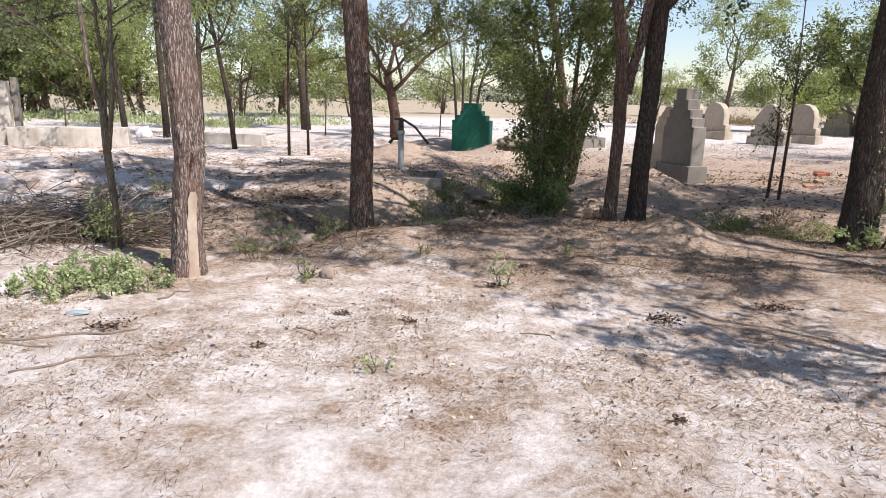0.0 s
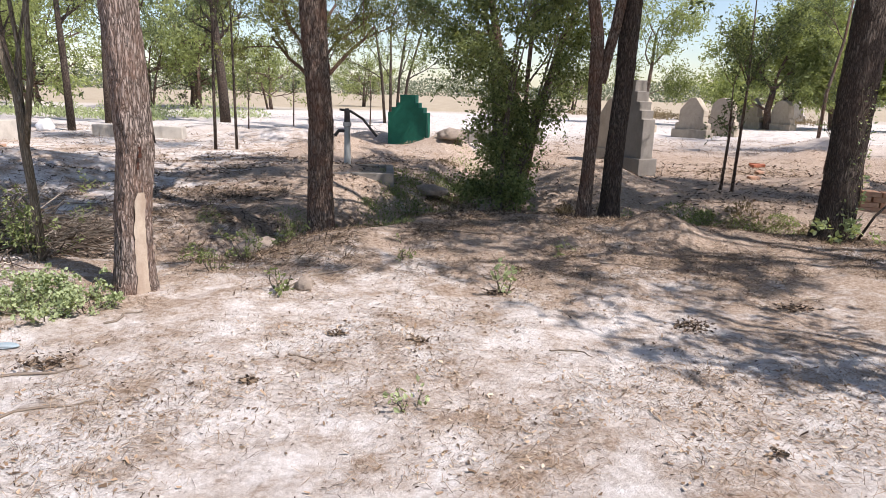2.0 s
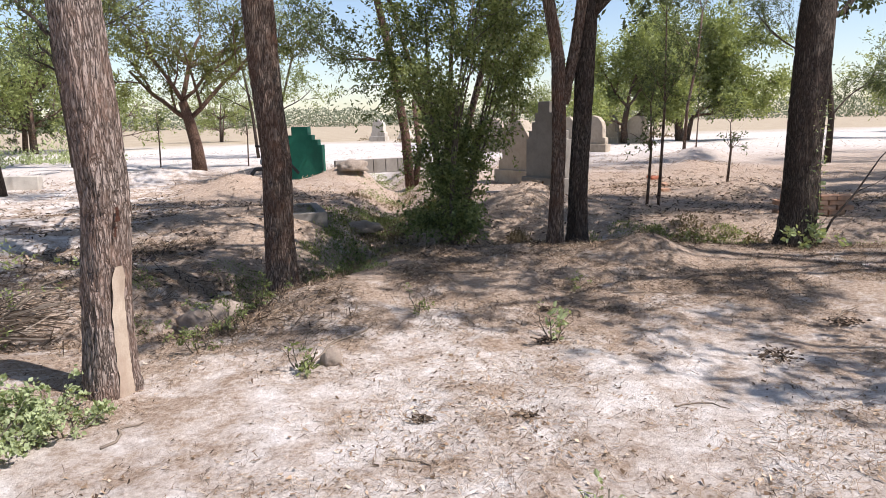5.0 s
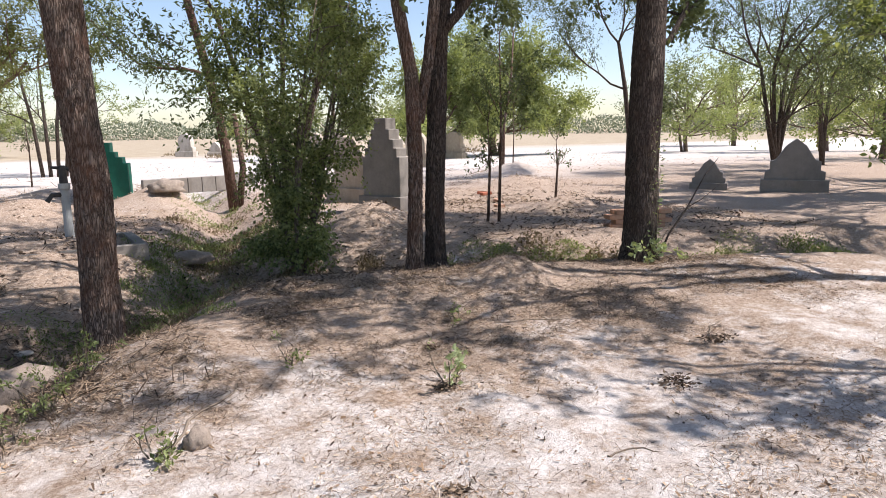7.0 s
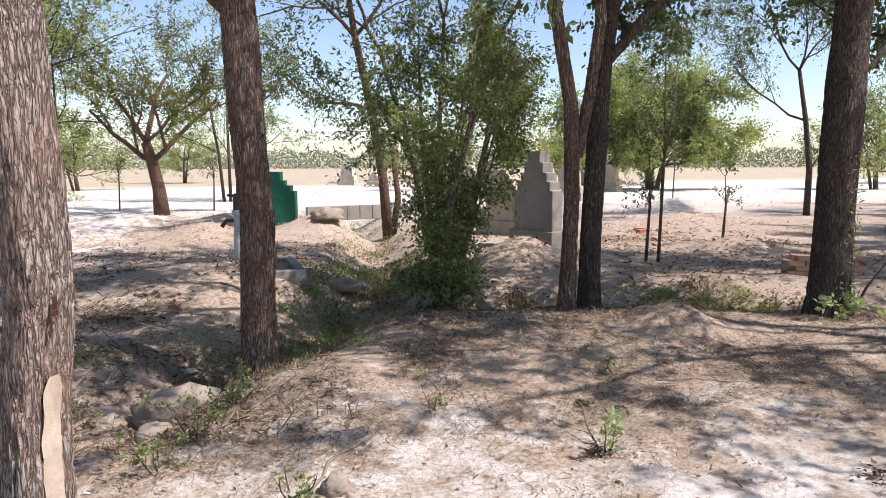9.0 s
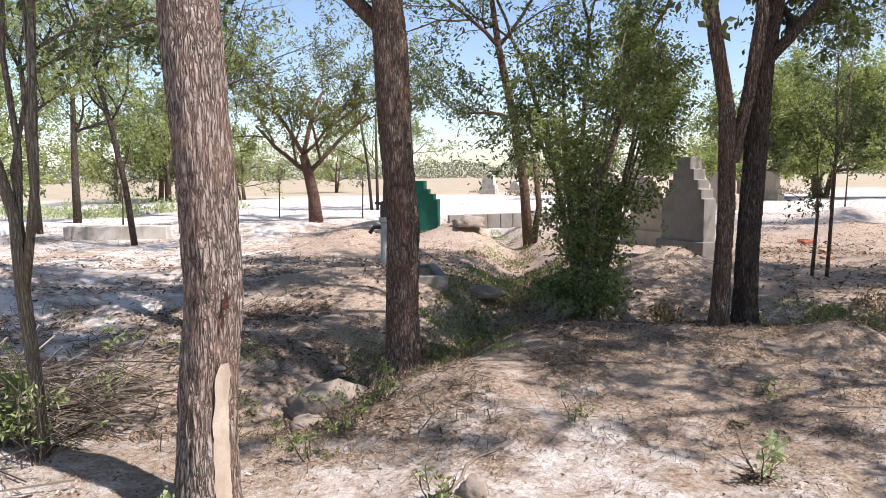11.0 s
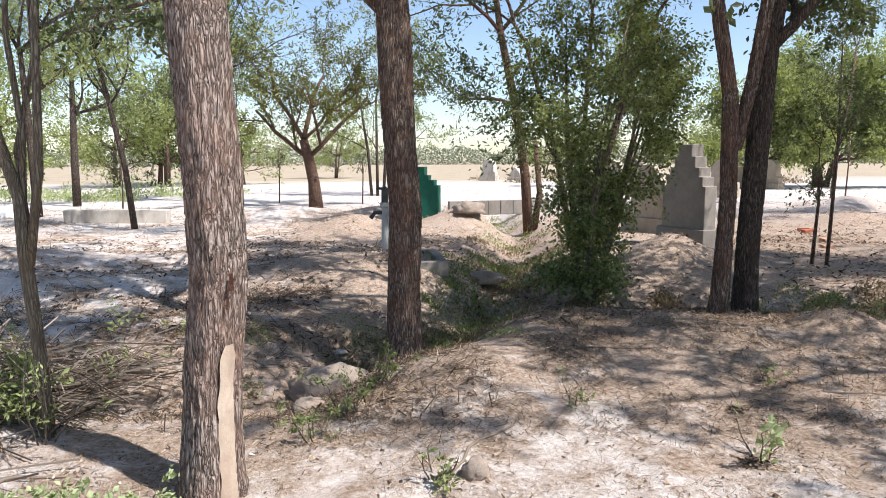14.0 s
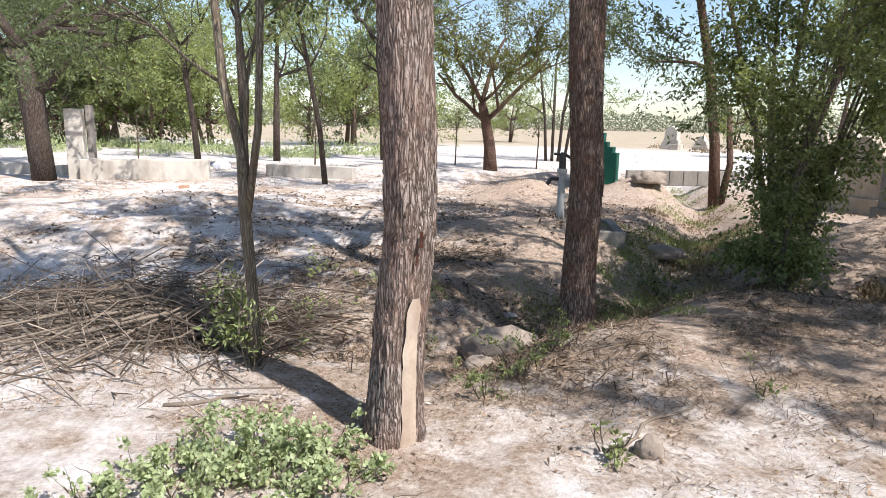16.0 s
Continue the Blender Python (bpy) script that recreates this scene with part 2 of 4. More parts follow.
def leaf_quads(rng, P, D, L, W, droop=0.0):
    """Folded rhombic leaves at P along D."""
    N = len(P)
    D = D + np.array((0, 0, -droop))
    D = D / np.linalg.norm(D, axis=1, keepdims=True)
    R = rng.normal(size=(N, 3))
    S = np.cross(D, R)
    S = S / (np.linalg.norm(S, axis=1, keepdims=True) + 1e-9)
    U = np.cross(S, D)
    sc = rng.uniform(0.6, 1.3, (N, 1))
    a = P
    b = P + D * L * sc * 0.5 + S * W * sc * 0.5 + U * W * 0.15
    c = P + D * L * sc
    d = P + D * L * sc * 0.5 - S * W * sc * 0.5 + U * W * 0.15
    V = np.stack([a, b, c, d], 1).reshape(-1, 3)
    F = np.arange(N * 4).reshape(-1, 4)
    return V, F


def grow(rng, start, way, length, radius, level, last, out, tips, spread=0.7, up=0.15, kids=3):
    """A crooked limb with side limbs; fills out with tubes and tips with (place, way)."""
    steps = 5 if level == 0 else 4
    p, d = Vector(start), Vector(way).normalized()
    pts, rad = [p.copy()], [radius]
    end = 0.5 if level < last else 0.25
    for i in range(steps):
        d = (d + Vector(rng.normal(0, 0.17, 3)) + Vector((0, 0, up * 0.25))).normalized()
        p = p + d * (length / steps)
        pts.append(p.copy())
        rad.append(radius * (1 - (1 - end) * (i + 1) / steps))
        if level >= last - 1:
            tips.append((tuple(p), tuple(d), level))
    out.append((pts, rad, 7 if radius > 0.05 else 5 if radius > 0.015 else 3))
    if level < last:
        n = kids + int(rng.integers(0, 2))
        for k in range(n):
            i = 1 + int((k + rng.random()) / n * steps * 0.999)
            i = min(max(i, 1), steps)
            ax = Vector(rng.normal(0, 1, 3))
            side = (ax - d * ax.dot(d)).normalized()
            nd = (d + side * spread * rng.uniform(0.7, 1.5)).normalized()
            grow(rng, pts[i], nd, length * rng.uniform(0.5, 0.75), rad[i] * rng.uniform(0.5, 0.72), level + 1, last, out, tips, spread, up, kids)


def crown_leaves(rng, tips, count, L, W, puff, droop=0.2):
    T = np.array([t[0] for t in tips])
    Dv = np.array([t[1] for t in tips])
    pick = rng.integers(0, len(T), count)
    # sprays: leaves gather along short random shoots from each tip
    ns = max(8, count // 16)
    sp = rng.integers(0, len(T), ns)
    sd = Dv[sp] * 0.6 + rng.normal(0, 0.7, (ns, 3))
    sd /= np.linalg.norm(sd, axis=1, keepdims=True)
    s = rng.integers(0, ns, count)
    P = T[sp[s]] + sd[s] * rng.uniform(0.0, puff, (count, 1)) + rng.normal(0, L * 0.45, (count, 3))
    D = sd[s] * 0.5 + rng.normal(0, 0.6, (count, 3))
    return leaf_quads(rng, P, D, L, W, droop)


def trunk_mesh(name, pts, radii, mat, seed, sides=72, step=0.025, ridge=0.02, scar=None):
    """A fissured trunk along pts; scar: (angle, half width, z0, z1) where bark is gone."""
    pts = [Vector(p) for p in pts]
    cum = [0.0]
    for a, b_ in zip(pts, pts[1:]):
        cum.append(cum[-1] + (b_ - a).length)
    n = max(6, int(cum[-1] / step))
    V, F = [], []
    off = seed * 7.31
    for i in range(n + 1):
        s = cum[-1] * i / n
        j = max(k for k in range(len(cum) - 1) if cum[k] <= s + 1e-6)
        f = (s - cum[j]) / max(1e-6, cum[j + 1] - cum[j])
        f2 = f * f * (3 - 2 * f)
        p = pts[j].lerp(pts[j + 1], f).lerp(pts[j].lerp(pts[j + 1], f2), 0.5)
        r = radii[j] + (radii[j + 1] - radii[j]) * f
        r *= 1 + 0.28 * math.exp(-max(0, s - 0.12) / 0.16)
        for k in range(sides):
            a = 2 * math.pi * k / sides
            ca, sa = math.cos(a), math.sin(a)
            w = noise.noise((ca * 1.1 + off, sa * 1.1, s * 0.9)) * 0.07 * r / 0.13
            g = abs(noise.noise((ca * r * 42 + off, sa * r * 42, s * 7.5))) + 0.5 * abs(noise.noise((ca * r * 95, sa * r * 95 + off, s * 18)))
            h = ridge * (min(1.0, g * 2.6) - 0.7)
            if scar:
                da = abs((a - scar[0] + math.pi) % (2 * math.pi) - math.pi)
                edge = scar[1] * (0.85 + 0.3 * noise.noise((s * 9, off, 2)))
                if da < edge and scar[2] < s < scar[3]:
                    h = -0.016
            rr = r + w * 0.3 + h - 0.006
            V.append((p.x + ca * rr, p.y + sa * rr, p.z))
    for i in range(n):
        for k in range(sides):
            a, b_ = i * sides + k, i * sides + (k + 1) % sides
            F.append((a, b_, b_ + sides, a + sides))
    F.append(tuple(n * sides + k for k in range(sides)))
    return mesh_from(name, V, F, mat, True)


def tree(seed, at, stems, limbs, leaf, bark, label, leaves, L, W, puff=0.45, last=2, kids=3, up=0.15, spread=0.75,
         droop=0.2, fine=False, group="trees of the grove", name="tree", scar=None, z=None):
    """stems: (points, radii) from the base; limbs: (stem, fraction index, way, length, radius)."""
    rng = np.random.default_rng(seed)
    gz = ground_height(at[0], at[1]) if z is None else z
    ob = thing(name, pose(at[0], at[1], gz - 0.06), label, "tree" if name == "tree" else name.replace("_", " "), group)
    for k, (pts, rad) in enumerate(stems):
        if fine:
            me = trunk_mesh("trunk", pts, rad, bark, seed + k, scar=scar if k == 0 else None)
        else:
            me = mesh_from("trunk", *tubes([(pts, rad, 9)]), bark, True)
        child("trunk", me, ob)
    tips = []
    for s, i, way, length, radius in limbs:
        out = []
        grow(rng, stems[s][0][i], way, length, radius, 0, last, out, tips, spread, up, kids)
        child("limb", mesh_from("limb", *tubes(out), bark, True), ob)
    if leaves:
        V, F = crown_leaves(rng, tips, leaves, L, W, puff, droop)
        child("crown", mesh_from("crown", V, F, leaf), ob)
    return ob


# ---- ground ----
DITCH_A = [(-9.0, 7.2), (-4.6, 6.9), (-2.3, 6.7), (-0.9, 8.5), (0.1, 10.5), (0.9, 13.5), (1.5, 17.5), (2.2, 24.0)]
DITCH_B = [(0.1, 9.6), (1.9, 8.8), (4.6, 7.9), (7.5, 6.3), (11.0, 4.2), (16.0, 1.5)]
HEAPS = [(2.2, 6.85, 0.22, 0.42, 0.36, 0.3), (2.6, 11.0, 0.42, 0.8, 0.6, 0.4), (-2.1, 15.4, 0.40, 1.0, 0.7, 0.2), (0.5, 17.4, 0.42, 0.9, 0.7, 0.0),
         (-7.4, 11.6, 0.34, 2.0, 0.7, 0.35), (-6.2, 9.6, 0.30, 1.6, 0.6, 0.3), (-9.6, 9.8, 0.25, 1.8, 0.7, 0.2), (7.0, 11.5, 0.22, 0.8, 0.4, 0.0), (4.6, 5.9, 0.12, 0.8, 0.4, -0.6),
         (-4.0, 19.6, 0.35, 1.4, 0.6, 0.2), (-6.5, 21.0, 0.30, 1.3, 0.6, -0.2), (-1.6, 19.2, 0.32, 1.1, 0.5, 0.3), (9.5, 16.5, 0.22, 1.2, 0.6, 0.7), (12.5, 20.5, 0.35, 1.7, 0.8, 0.6),
         (0.7, 7.0, 0.10, 1.6, 1.0, 0.0), (-0.9, 6.3, 0.08, 0.8, 0.8, 0.0), (-1.7, 10.7, 0.30, 1.5, 1.0, 0.0), (16.0, 12.0, 0.25, 1.4, 0.7, 0.6), (14.5, 26.0, 0.4, 2.2, 0.9, 0.7)]


def seg_dist(x, y, line):
    best = 1e9
    for (ax, ay), (bx, by) in zip(line, line[1:]):
        dx, dy = bx - ax, by - ay
        f = min(1, max(0, ((x - ax) * dx + (y - ay) * dy) / (dx * dx + dy * dy)))
        best = min(best, math.hypot(x - ax - f * dx, y - ay - f * dy))
    return best


def ground_height(x, y):
    d = math.hypot(x, y - 8)
    z = 0.0
    if d < 60:
        z += 0.05 * noise.noise((x * 0.45, y * 0.45, 0.3)) + 0.022 * noise.noise((x * 1.7, y * 1.7, 1.3))
        fade = min(1.0, max(0.0, (y - 1.0) / 3.0))
        a = seg_dist(x, y, DITCH_A)
        b = seg_dist(x, y, DITCH_B)
        wob = 0.15 * noise.noise((x * 1.1, y * 1.1, 5))
        z -= 0.42 * math.exp(-((a + wob) / 0.62) ** 2) * fade
        z -= 0.27 * math.exp(-((b + wob) / 0.55) ** 2) * fade
        for hx, hy, h, sx, sy, ang in HEAPS:
            dx, dy = x - hx, y - hy
            if abs(dx) < 5 and abs(dy) < 5:
                u = dx * math.cos(ang) + dy * math.sin(ang)
                v = -dx * math.sin(ang) + dy * math.cos(ang)
                z += h * math.exp(-((u / sx) ** 2 + (v / sy) ** 2))
        if d > 40:
            z *= (60 - d) / 20
    return z


def surface(x, y):
    z = ground_height(x, y)
    if -9 < x < 11 and 0.5 < y < 14:
        z += 0.022 * noise.fractal((x * 3.1, y * 3.1, 4.0), 1.0, 2.0, 4)
    return z


def axis_steps(lo, hi, step, far):
    mid = list(np.arange(lo, hi + 1e-6, step))
    left, right, s = [], [], step
    a, b = lo, hi
    while b < far:
        s *= 1.22
        a -= s
        b += s
        left.append(a)
        right.append(b)
    return left[::-1] + mid + right


def build_ground():
    xs, ys = axis_steps(-9.0, 11.0, 0.07, 2500), axis_steps(0.5, 18.0, 0.07, 2500)
    V = []
    for y in ys:
        for x in xs:
            V.append((x, y, surface(x, y)))
    nx = len(xs)
    F = [(j * nx + i, j * nx + i + 1, (j + 1) * nx + i + 1, (j + 1) * nx + i) for j in range(len(ys) - 1) for i in range(nx - 1)]
    ob = new("ground", mesh_from("ground", V, F, GROUND, True))
    tagged(ob, "pale sandy soil with dry leaf litter, ditches and low mounds", "ground", kind="structure")


build_ground()

# ---- the four large trunks near the path ----
BIG = "tall acacia trees with bare trunks"
tree(11, (-2.32, 4.84), [([(0, 0, 0), (0.03, 0.0, 0.6), (0.08, 0.02, 1.05), (0.08, 0, 1.5), (0.05, 0, 2.2), (0.0, 0.05, 3.2), (0.05, 0.1, 4.6)], [0.12, 0.12, 0.12, 0.125, 0.13, 0.12, 0.10])],
     [(0, 5, (-0.9, 0.3, 0.7), 3.8, 0.07), (0, 5, (-0.5, 0.9, 0.7), 3.4, 0.07), (0, 6, (0.2, 0.9, 0.9), 2.5, 0.06), (0, 6, (-0.6, -0.3, 1.0), 2.4, 0.07)],
     LEAF_ACACIA, BARK, "rough fissured acacia trunk with a stripped bark scar", 40000, 0.085, 0.034, puff=0.6, fine=True, group=BIG, scar=(-0.68, 0.42, 0.0, 0.77))
tree(12, (-1.35, 7.30), [([(0, 0, 0), (-0.0, 0, 0.7), (0.02, 0, 1.4), (-0.03, 0, 2.1), (-0.06, 0, 2.9), (-0.12, 0.1, 4.4)], [0.14, 0.13, 0.135, 0.14, 0.135, 0.10])],
     [(0, 4, (-0.9, 0.4, 0.8), 4.0, 0.07), (0, 5, (0.8, 0.3, 0.9), 3.0, 0.07), (0, 5, (0.1, 0.9, 0.8), 3.2, 0.06), (0, 5, (-0.6, 0.5, 0.9), 3.0, 0.06)],
     LEAF_ACACIA, BARK_MID, "straight dark brown acacia trunk on the ditch bank", 34000, 0.08, 0.040, puff=0.5, fine=True, group=BIG)
twin = tree(13, (1.80, 7.85), [([(0.18, 0.05, 0), (0.20, 0.08, 0.8), (0.23, 0.08, 1.6), (0.25, 0.08, 2.5), (0.40, 0.08, 3.4), (0.55, 0.1, 4.8)], [0.105, 0.11, 0.11, 0.115, 0.09, 0.07]),
                        ([(-0.17, -0.10, 0), (-0.13, -0.10, 1.2), (-0.15, -0.08, 2.1), (-0.30, -0.05, 2.9), (-0.42, 0, 3.8)], [0.085, 0.075, 0.07, 0.065, 0.05]),
                        ([(-0.08, -0.08, 1.6), (0.04, -0.10, 2.2), (0.14, -0.1, 2.9), (0.10, -0.1, 4.0)], [0.05, 0.06, 0.055, 0.04])],
     [(0, 3, (0.6, -0.2, 1.0), 1.6, 0.06), (0, 5, (0.8, -0.5, 0.8), 2.6, 0.06), (0, 5, (0.4, 0.9, 0.7), 3.2, 0.05), (0, 5, (-0.3, 0.9, 0.6), 3.2, 0.05), (0, 5, (0.9, 0.5, 0.7), 3.0, 0.05), (1, 4, (-0.7, 0.2, 0.9), 2.3, 0.045), (2, 3, (-0.2, -0.8, 0.9), 2.3, 0.04), (1, 4, (-0.4, -0.7, 0.9), 2.2, 0.04)],
     LEAF_ACACIA, BARK_DARK, "twin-stemmed dark acacia with a slender second stem", 30000, 0.08, 0.040, puff=0.5, fine=True, group=BIG)
for stem in sorted((c for c in twin.children if c.name.startswith("trunk")), key=lambda c: c.name)[1:]:
    stem.data.materials[0] = BARK_MID
tree(14, (4.11, 6.95), [([(0, 0, 0), (0.02, 0, 0.8), (0.02, 0, 1.6), (0.05, 0, 2.4), (0.08, 0, 3.2), (0.12, 0.1, 4.6)], [0.175, 0.175, 0.17, 0.175, 0.16, 0.13])],
     [(0, 3, (0.8, 0.3, 0.5), 2.0, 0.04), (0, 4, (-0.9, -0.2, 0.7), 2.4, 0.05), (0, 5, (0.9, -0.3, 0.7), 3.6, 0.08), (0, 5, (0.0, -0.9, 0.8), 2.6, 0.075), (0, 5, (-0.4, -0.7, 0.8), 2.0, 0.035), (0, 5, (0.4, 0.9, 0.8), 3.6, 0.07), (0, 5, (-0.8, 0.3, 0.9), 2.6, 0.07)],
     LEAF_ACACIA, BARK_DARK, "thick dark acacia trunk with weeds at its foot", 40000, 0.08, 0.040, puff=0.5, fine=True, group=BIG)

# ---- middle trees, saplings and bushes ----
GROVE = "smaller trees of the grove"
# spreading forked tree
tree(21, (-3.68, 23.85), [([(0, 0, 0), (-0.05, 0, 0.9), (-0.2, 0, 1.7), (-0.35, 0, 2.3)], [0.25, 0.19, 0.17, 0.14])],
     [(0, 2, (-0.9, 0.1, 0.9), 2.6, 0.085), (0, 3, (0.2, 0.3, 1.0), 2.8, 0.085), (0, 2, (0.9, -0.2, 1.0), 2.8, 0.085), (0, 3, (-0.5, -0.5, 1.0), 2.6, 0.07), (0, 3, (0.7, 0.4, 0.9), 2.6, 0.06)],
     LEAF_YELLOW, BARK_RED, "forked spreading tree with yellow-green foliage", 24000, 0.10, 0.036, group=GROVE)
# reddish leaning trunk behind the bush
tree(22, (1.9, 17.0), [([(0, 0, 0), (-0.10, 0, 1.4), (-0.35, 0, 3.0), (-0.7, 0, 4.6), (-0.9, 0, 6.0)], [0.13, 0.11, 0.10, 0.08, 0.05]), ([(0.1, 0, 0), (0.25, 0, 1.0), (0.15, 0.1, 2.2)], [0.09, 0.07, 0.05])],
     [(0, 2, (-0.8, 0, 0.5), 1.8, 0.04), (0, 3, (0.8, 0.2, 0.6), 2.2, 0.05), (0, 3, (-0.8, -0.3, 0.6), 2.2, 0.05), (0, 4, (-0.3, 0.5, 0.9), 2.0, 0.04), (0, 4, (0.6, -0.4, 0.8), 2.0, 0.04)],
     LEAF_ACACIA, BARK_RED, "slim leaning tree with reddish bark", 12000, 0.10, 0.032, group=GROVE)
# leafy trees above the bush
tree(23, (1.5, 11.5), [([(0, 0, 0), (0.2, 0, 1.2), (0.55, 0, 2.4), (1.0, 0, 3.6)], [0.07, 0.06, 0.05, 0.04]), ([(-0.1, 0.1, 0), (-0.4, 0.1, 1.5), (-0.9, 0.1, 3.2)], [0.05, 0.04, 0.03]), ([(0, 0.2, 0), (0, 0.2, 1.6), (0.1, 0.2, 3.4)], [0.05, 0.04, 0.03])],
     [(0, 2, (0.5, 0.1, 0.9), 1.4, 0.03), (0, 3, (0.6, -0.1, 0.8), 1.6, 0.03), (1, 2, (-0.7, 0, 0.9), 1.7, 0.03), (1, 1, (-0.6, 0.1, 0.8), 1.3, 0.02), (2, 2, (0.1, 0.1, 1), 1.8, 0.03), (2, 1, (0.5, 0.3, 0.9), 1.2, 0.02)],
     LEAF_ACACIA, BARK_MID, "several-stemmed young tree beside the ditch", 13000, 0.075, 0.028, group=GROVE)
# thin stems by the green tomb
tree(24, (-1.7, 30.5), [([(k * 0.25, 0, 0), (k * 0.38, 0, 2), (k * 0.7, 0, 4.2)], [0.07, 0.06, 0.04]) for k in (-1, 0, 1, 2)],
     [(k, 2, (0.5 * (k - 1), 0.1, 0.8), 2.2, 0.04) for k in range(4)] + [(k, 1, (0.7 * (k - 1.4), -0.3, 0.8), 1.8, 0.03) for k in range(4)],
     LEAF_BUSH, BARK_DARK, "clump of thin dark stems with small leaves", 11000, 0.11, 0.04, group=GROVE)
# round light green trees beyond the headstones
for sd, at, q, count in ((25, (21.4, 34.6), 1.0, 48000), (29, (17.3, 33.6), 0.7, 30000)):
    tree(sd, at, [([(0, 0, 0), (-0.15 * q, 0, 1.0), (0.1 * q, 0, 2.0)], [0.28 * q, 0.24 * q, 0.2 * q]), ([(0.4 * q, 0, 0), (0.7 * q, 0, 1.4)], [0.16 * q, 0.12 * q])],
         [(0, 1, (-0.9, 0, 0.45), 3.2 * q, 0.1 * q), (0, 2, (-0.6, 0.4, 0.9), 3.4 * q, 0.12 * q), (0, 2, (0.2, 0, 1), 3.6 * q, 0.12 * q), (0, 2, (0.8, -0.3, 0.7), 3.4 * q, 0.1 * q), (1, 1, (0.9, 0.1, 0.5), 3.2 * q, 0.1 * q), (1, 1, (0.9, -0.5, 0.15), 2.6 * q, 0.08 * q)],
         LEAF_BRIGHT, BARK_MID, "broad light green tree at the field edge", count, 0.19, 0.08, puff=0.9, group=GROVE)
# taller trees behind the headstones
for sd, at, lean in ((55, (12.2, 37.5), 0.2), (56, (12.6, 21.4), 0.35)):
    tree(sd, at, [([(0, 0, 0), (0.05, 0, 1.6), (lean, 0, 3.2), (lean * 1.5, 0.1, 4.8)], [0.15, 0.12, 0.09, 0.06] if sd == 55 else [0.06, 0.05, 0.04, 0.03])],
         [(0, 2, (-0.8, 0.2, 0.6), 2.4, 0.05), (0, 2, (0.8, -0.3, 0.6), 2.4, 0.05), (0, 3, (-0.6, -0.3, 0.8), 2.4, 0.04), (0, 3, (0.6, 0.4, 0.8), 2.4, 0.04), (0, 1, (0.8, 0.1, 0.8), 1.5, 0.03), (0, 1, (-0.9, 0.2, 0.7), 1.6, 0.03)] if sd == 55 else
         [(0, 2, (-0.7, 0.2, 0.8), 1.3, 0.02), (0, 3, (0.6, 0.2, 0.8), 1.5, 0.02), (0, 3, (-0.5, -0.3, 0.9), 1.5, 0.02)],
         LEAF_BRIGHT if sd == 55 else LEAF_ACACIA, BARK_MID, "upright field tree with yellow-green foliage" if sd == 55 else "thin pale-stemmed young tree among graves", 14000 if sd == 55 else 5000, 0.15 if sd == 55 else 0.09, 0.055 if sd == 55 else 0.032, puff=0.8, group=GROVE)
# trees to the east
for sd, at, n in ((26, (19.5, 15.2), 4), (27, (24.0, 16.2), 2), (28, (18.2, 10.4), 4)):
    st = [([(0.1 * k, 0.08 * k, 0), (0.28 * (k - (n - 1) / 2), 0.1, 1.5), (0.7 * (k - (n - 1) / 2), 0.1, 3.4)], [0.10, 0.08, 0.05]) for k in range(n)]
    tree(sd, at, st, [(k, 2, (0.8 * (k - (n - 1) / 2), 0.2 * (-1) ** k, 0.7), 2.5, 0.05) for k in range(n)] + [(k, 1, ((-1) ** k * 0.8, -0.4, 0.8), 2.2, 0.04) for k in range(n)] + [(k, 2, (-0.3, 0.8 * (-1) ** k, 0.5), 2.2, 0.04) for k in range(n)],
         LEAF_ACACIA, BARK_DARK, "multi-stemmed acacia with feathery drooping foliage", 17000, 0.10, 0.03, puff=0.6, droop=0.5, group=GROVE)
# leaning thin tree east of the thick trunk
tree(30, (14.5, 17.1), [([(0, 0, 0), (0.0, 0, 1.4), (-0.25, 0, 2.8), (-0.6, 0, 4.2)], [0.10, 0.085, 0.07, 0.05])],
     [(0, 2, (-0.9, 0.1, 0.35), 2.6, 0.035), (0, 1, (0.8, 0.2, 0.6), 1.8, 0.03), (0, 3, (-0.9, -0.2, 0.6), 2.6, 0.035), (0, 3, (0.6, 0.3, 0.8), 2.2, 0.035), (0, 3, (0.0, -0.6, 0.8), 2.2, 0.03)],
     LEAF_ACACIA, BARK_DARK, "thin dark leaning acacia with airy foliage", 24000, 0.08, 0.024, puff=0.6, droop=0.3, group=GROVE)
# large dark tree by the low wall
tree(31, (-13.4, 15.6), [([(0, 0, 0), (-0.05, 0, 1.0), (-0.1, 0, 2.0), (-0.2, 0, 3.0)], [0.27, 0.24, 0.25, 0.2])],
     [(0, 2, (0.9, 0.1, 0.6), 3.6, 0.14), (0, 2, (-0.8, 0.2, 0.9), 3.2, 0.13), (0, 3, (0.3, 0.4, 1.0), 3.4, 0.13), (0, 3, (-0.4, -0.5, 0.9), 3.2, 0.12), (0, 3, (0.8, -0.4, 0.9), 3.2, 0.1)],
     LEAF_ACACIA, BARK_DARK, "large dark-trunked acacia beside the low wall", 22000, 0.10, 0.032, group=GROVE)
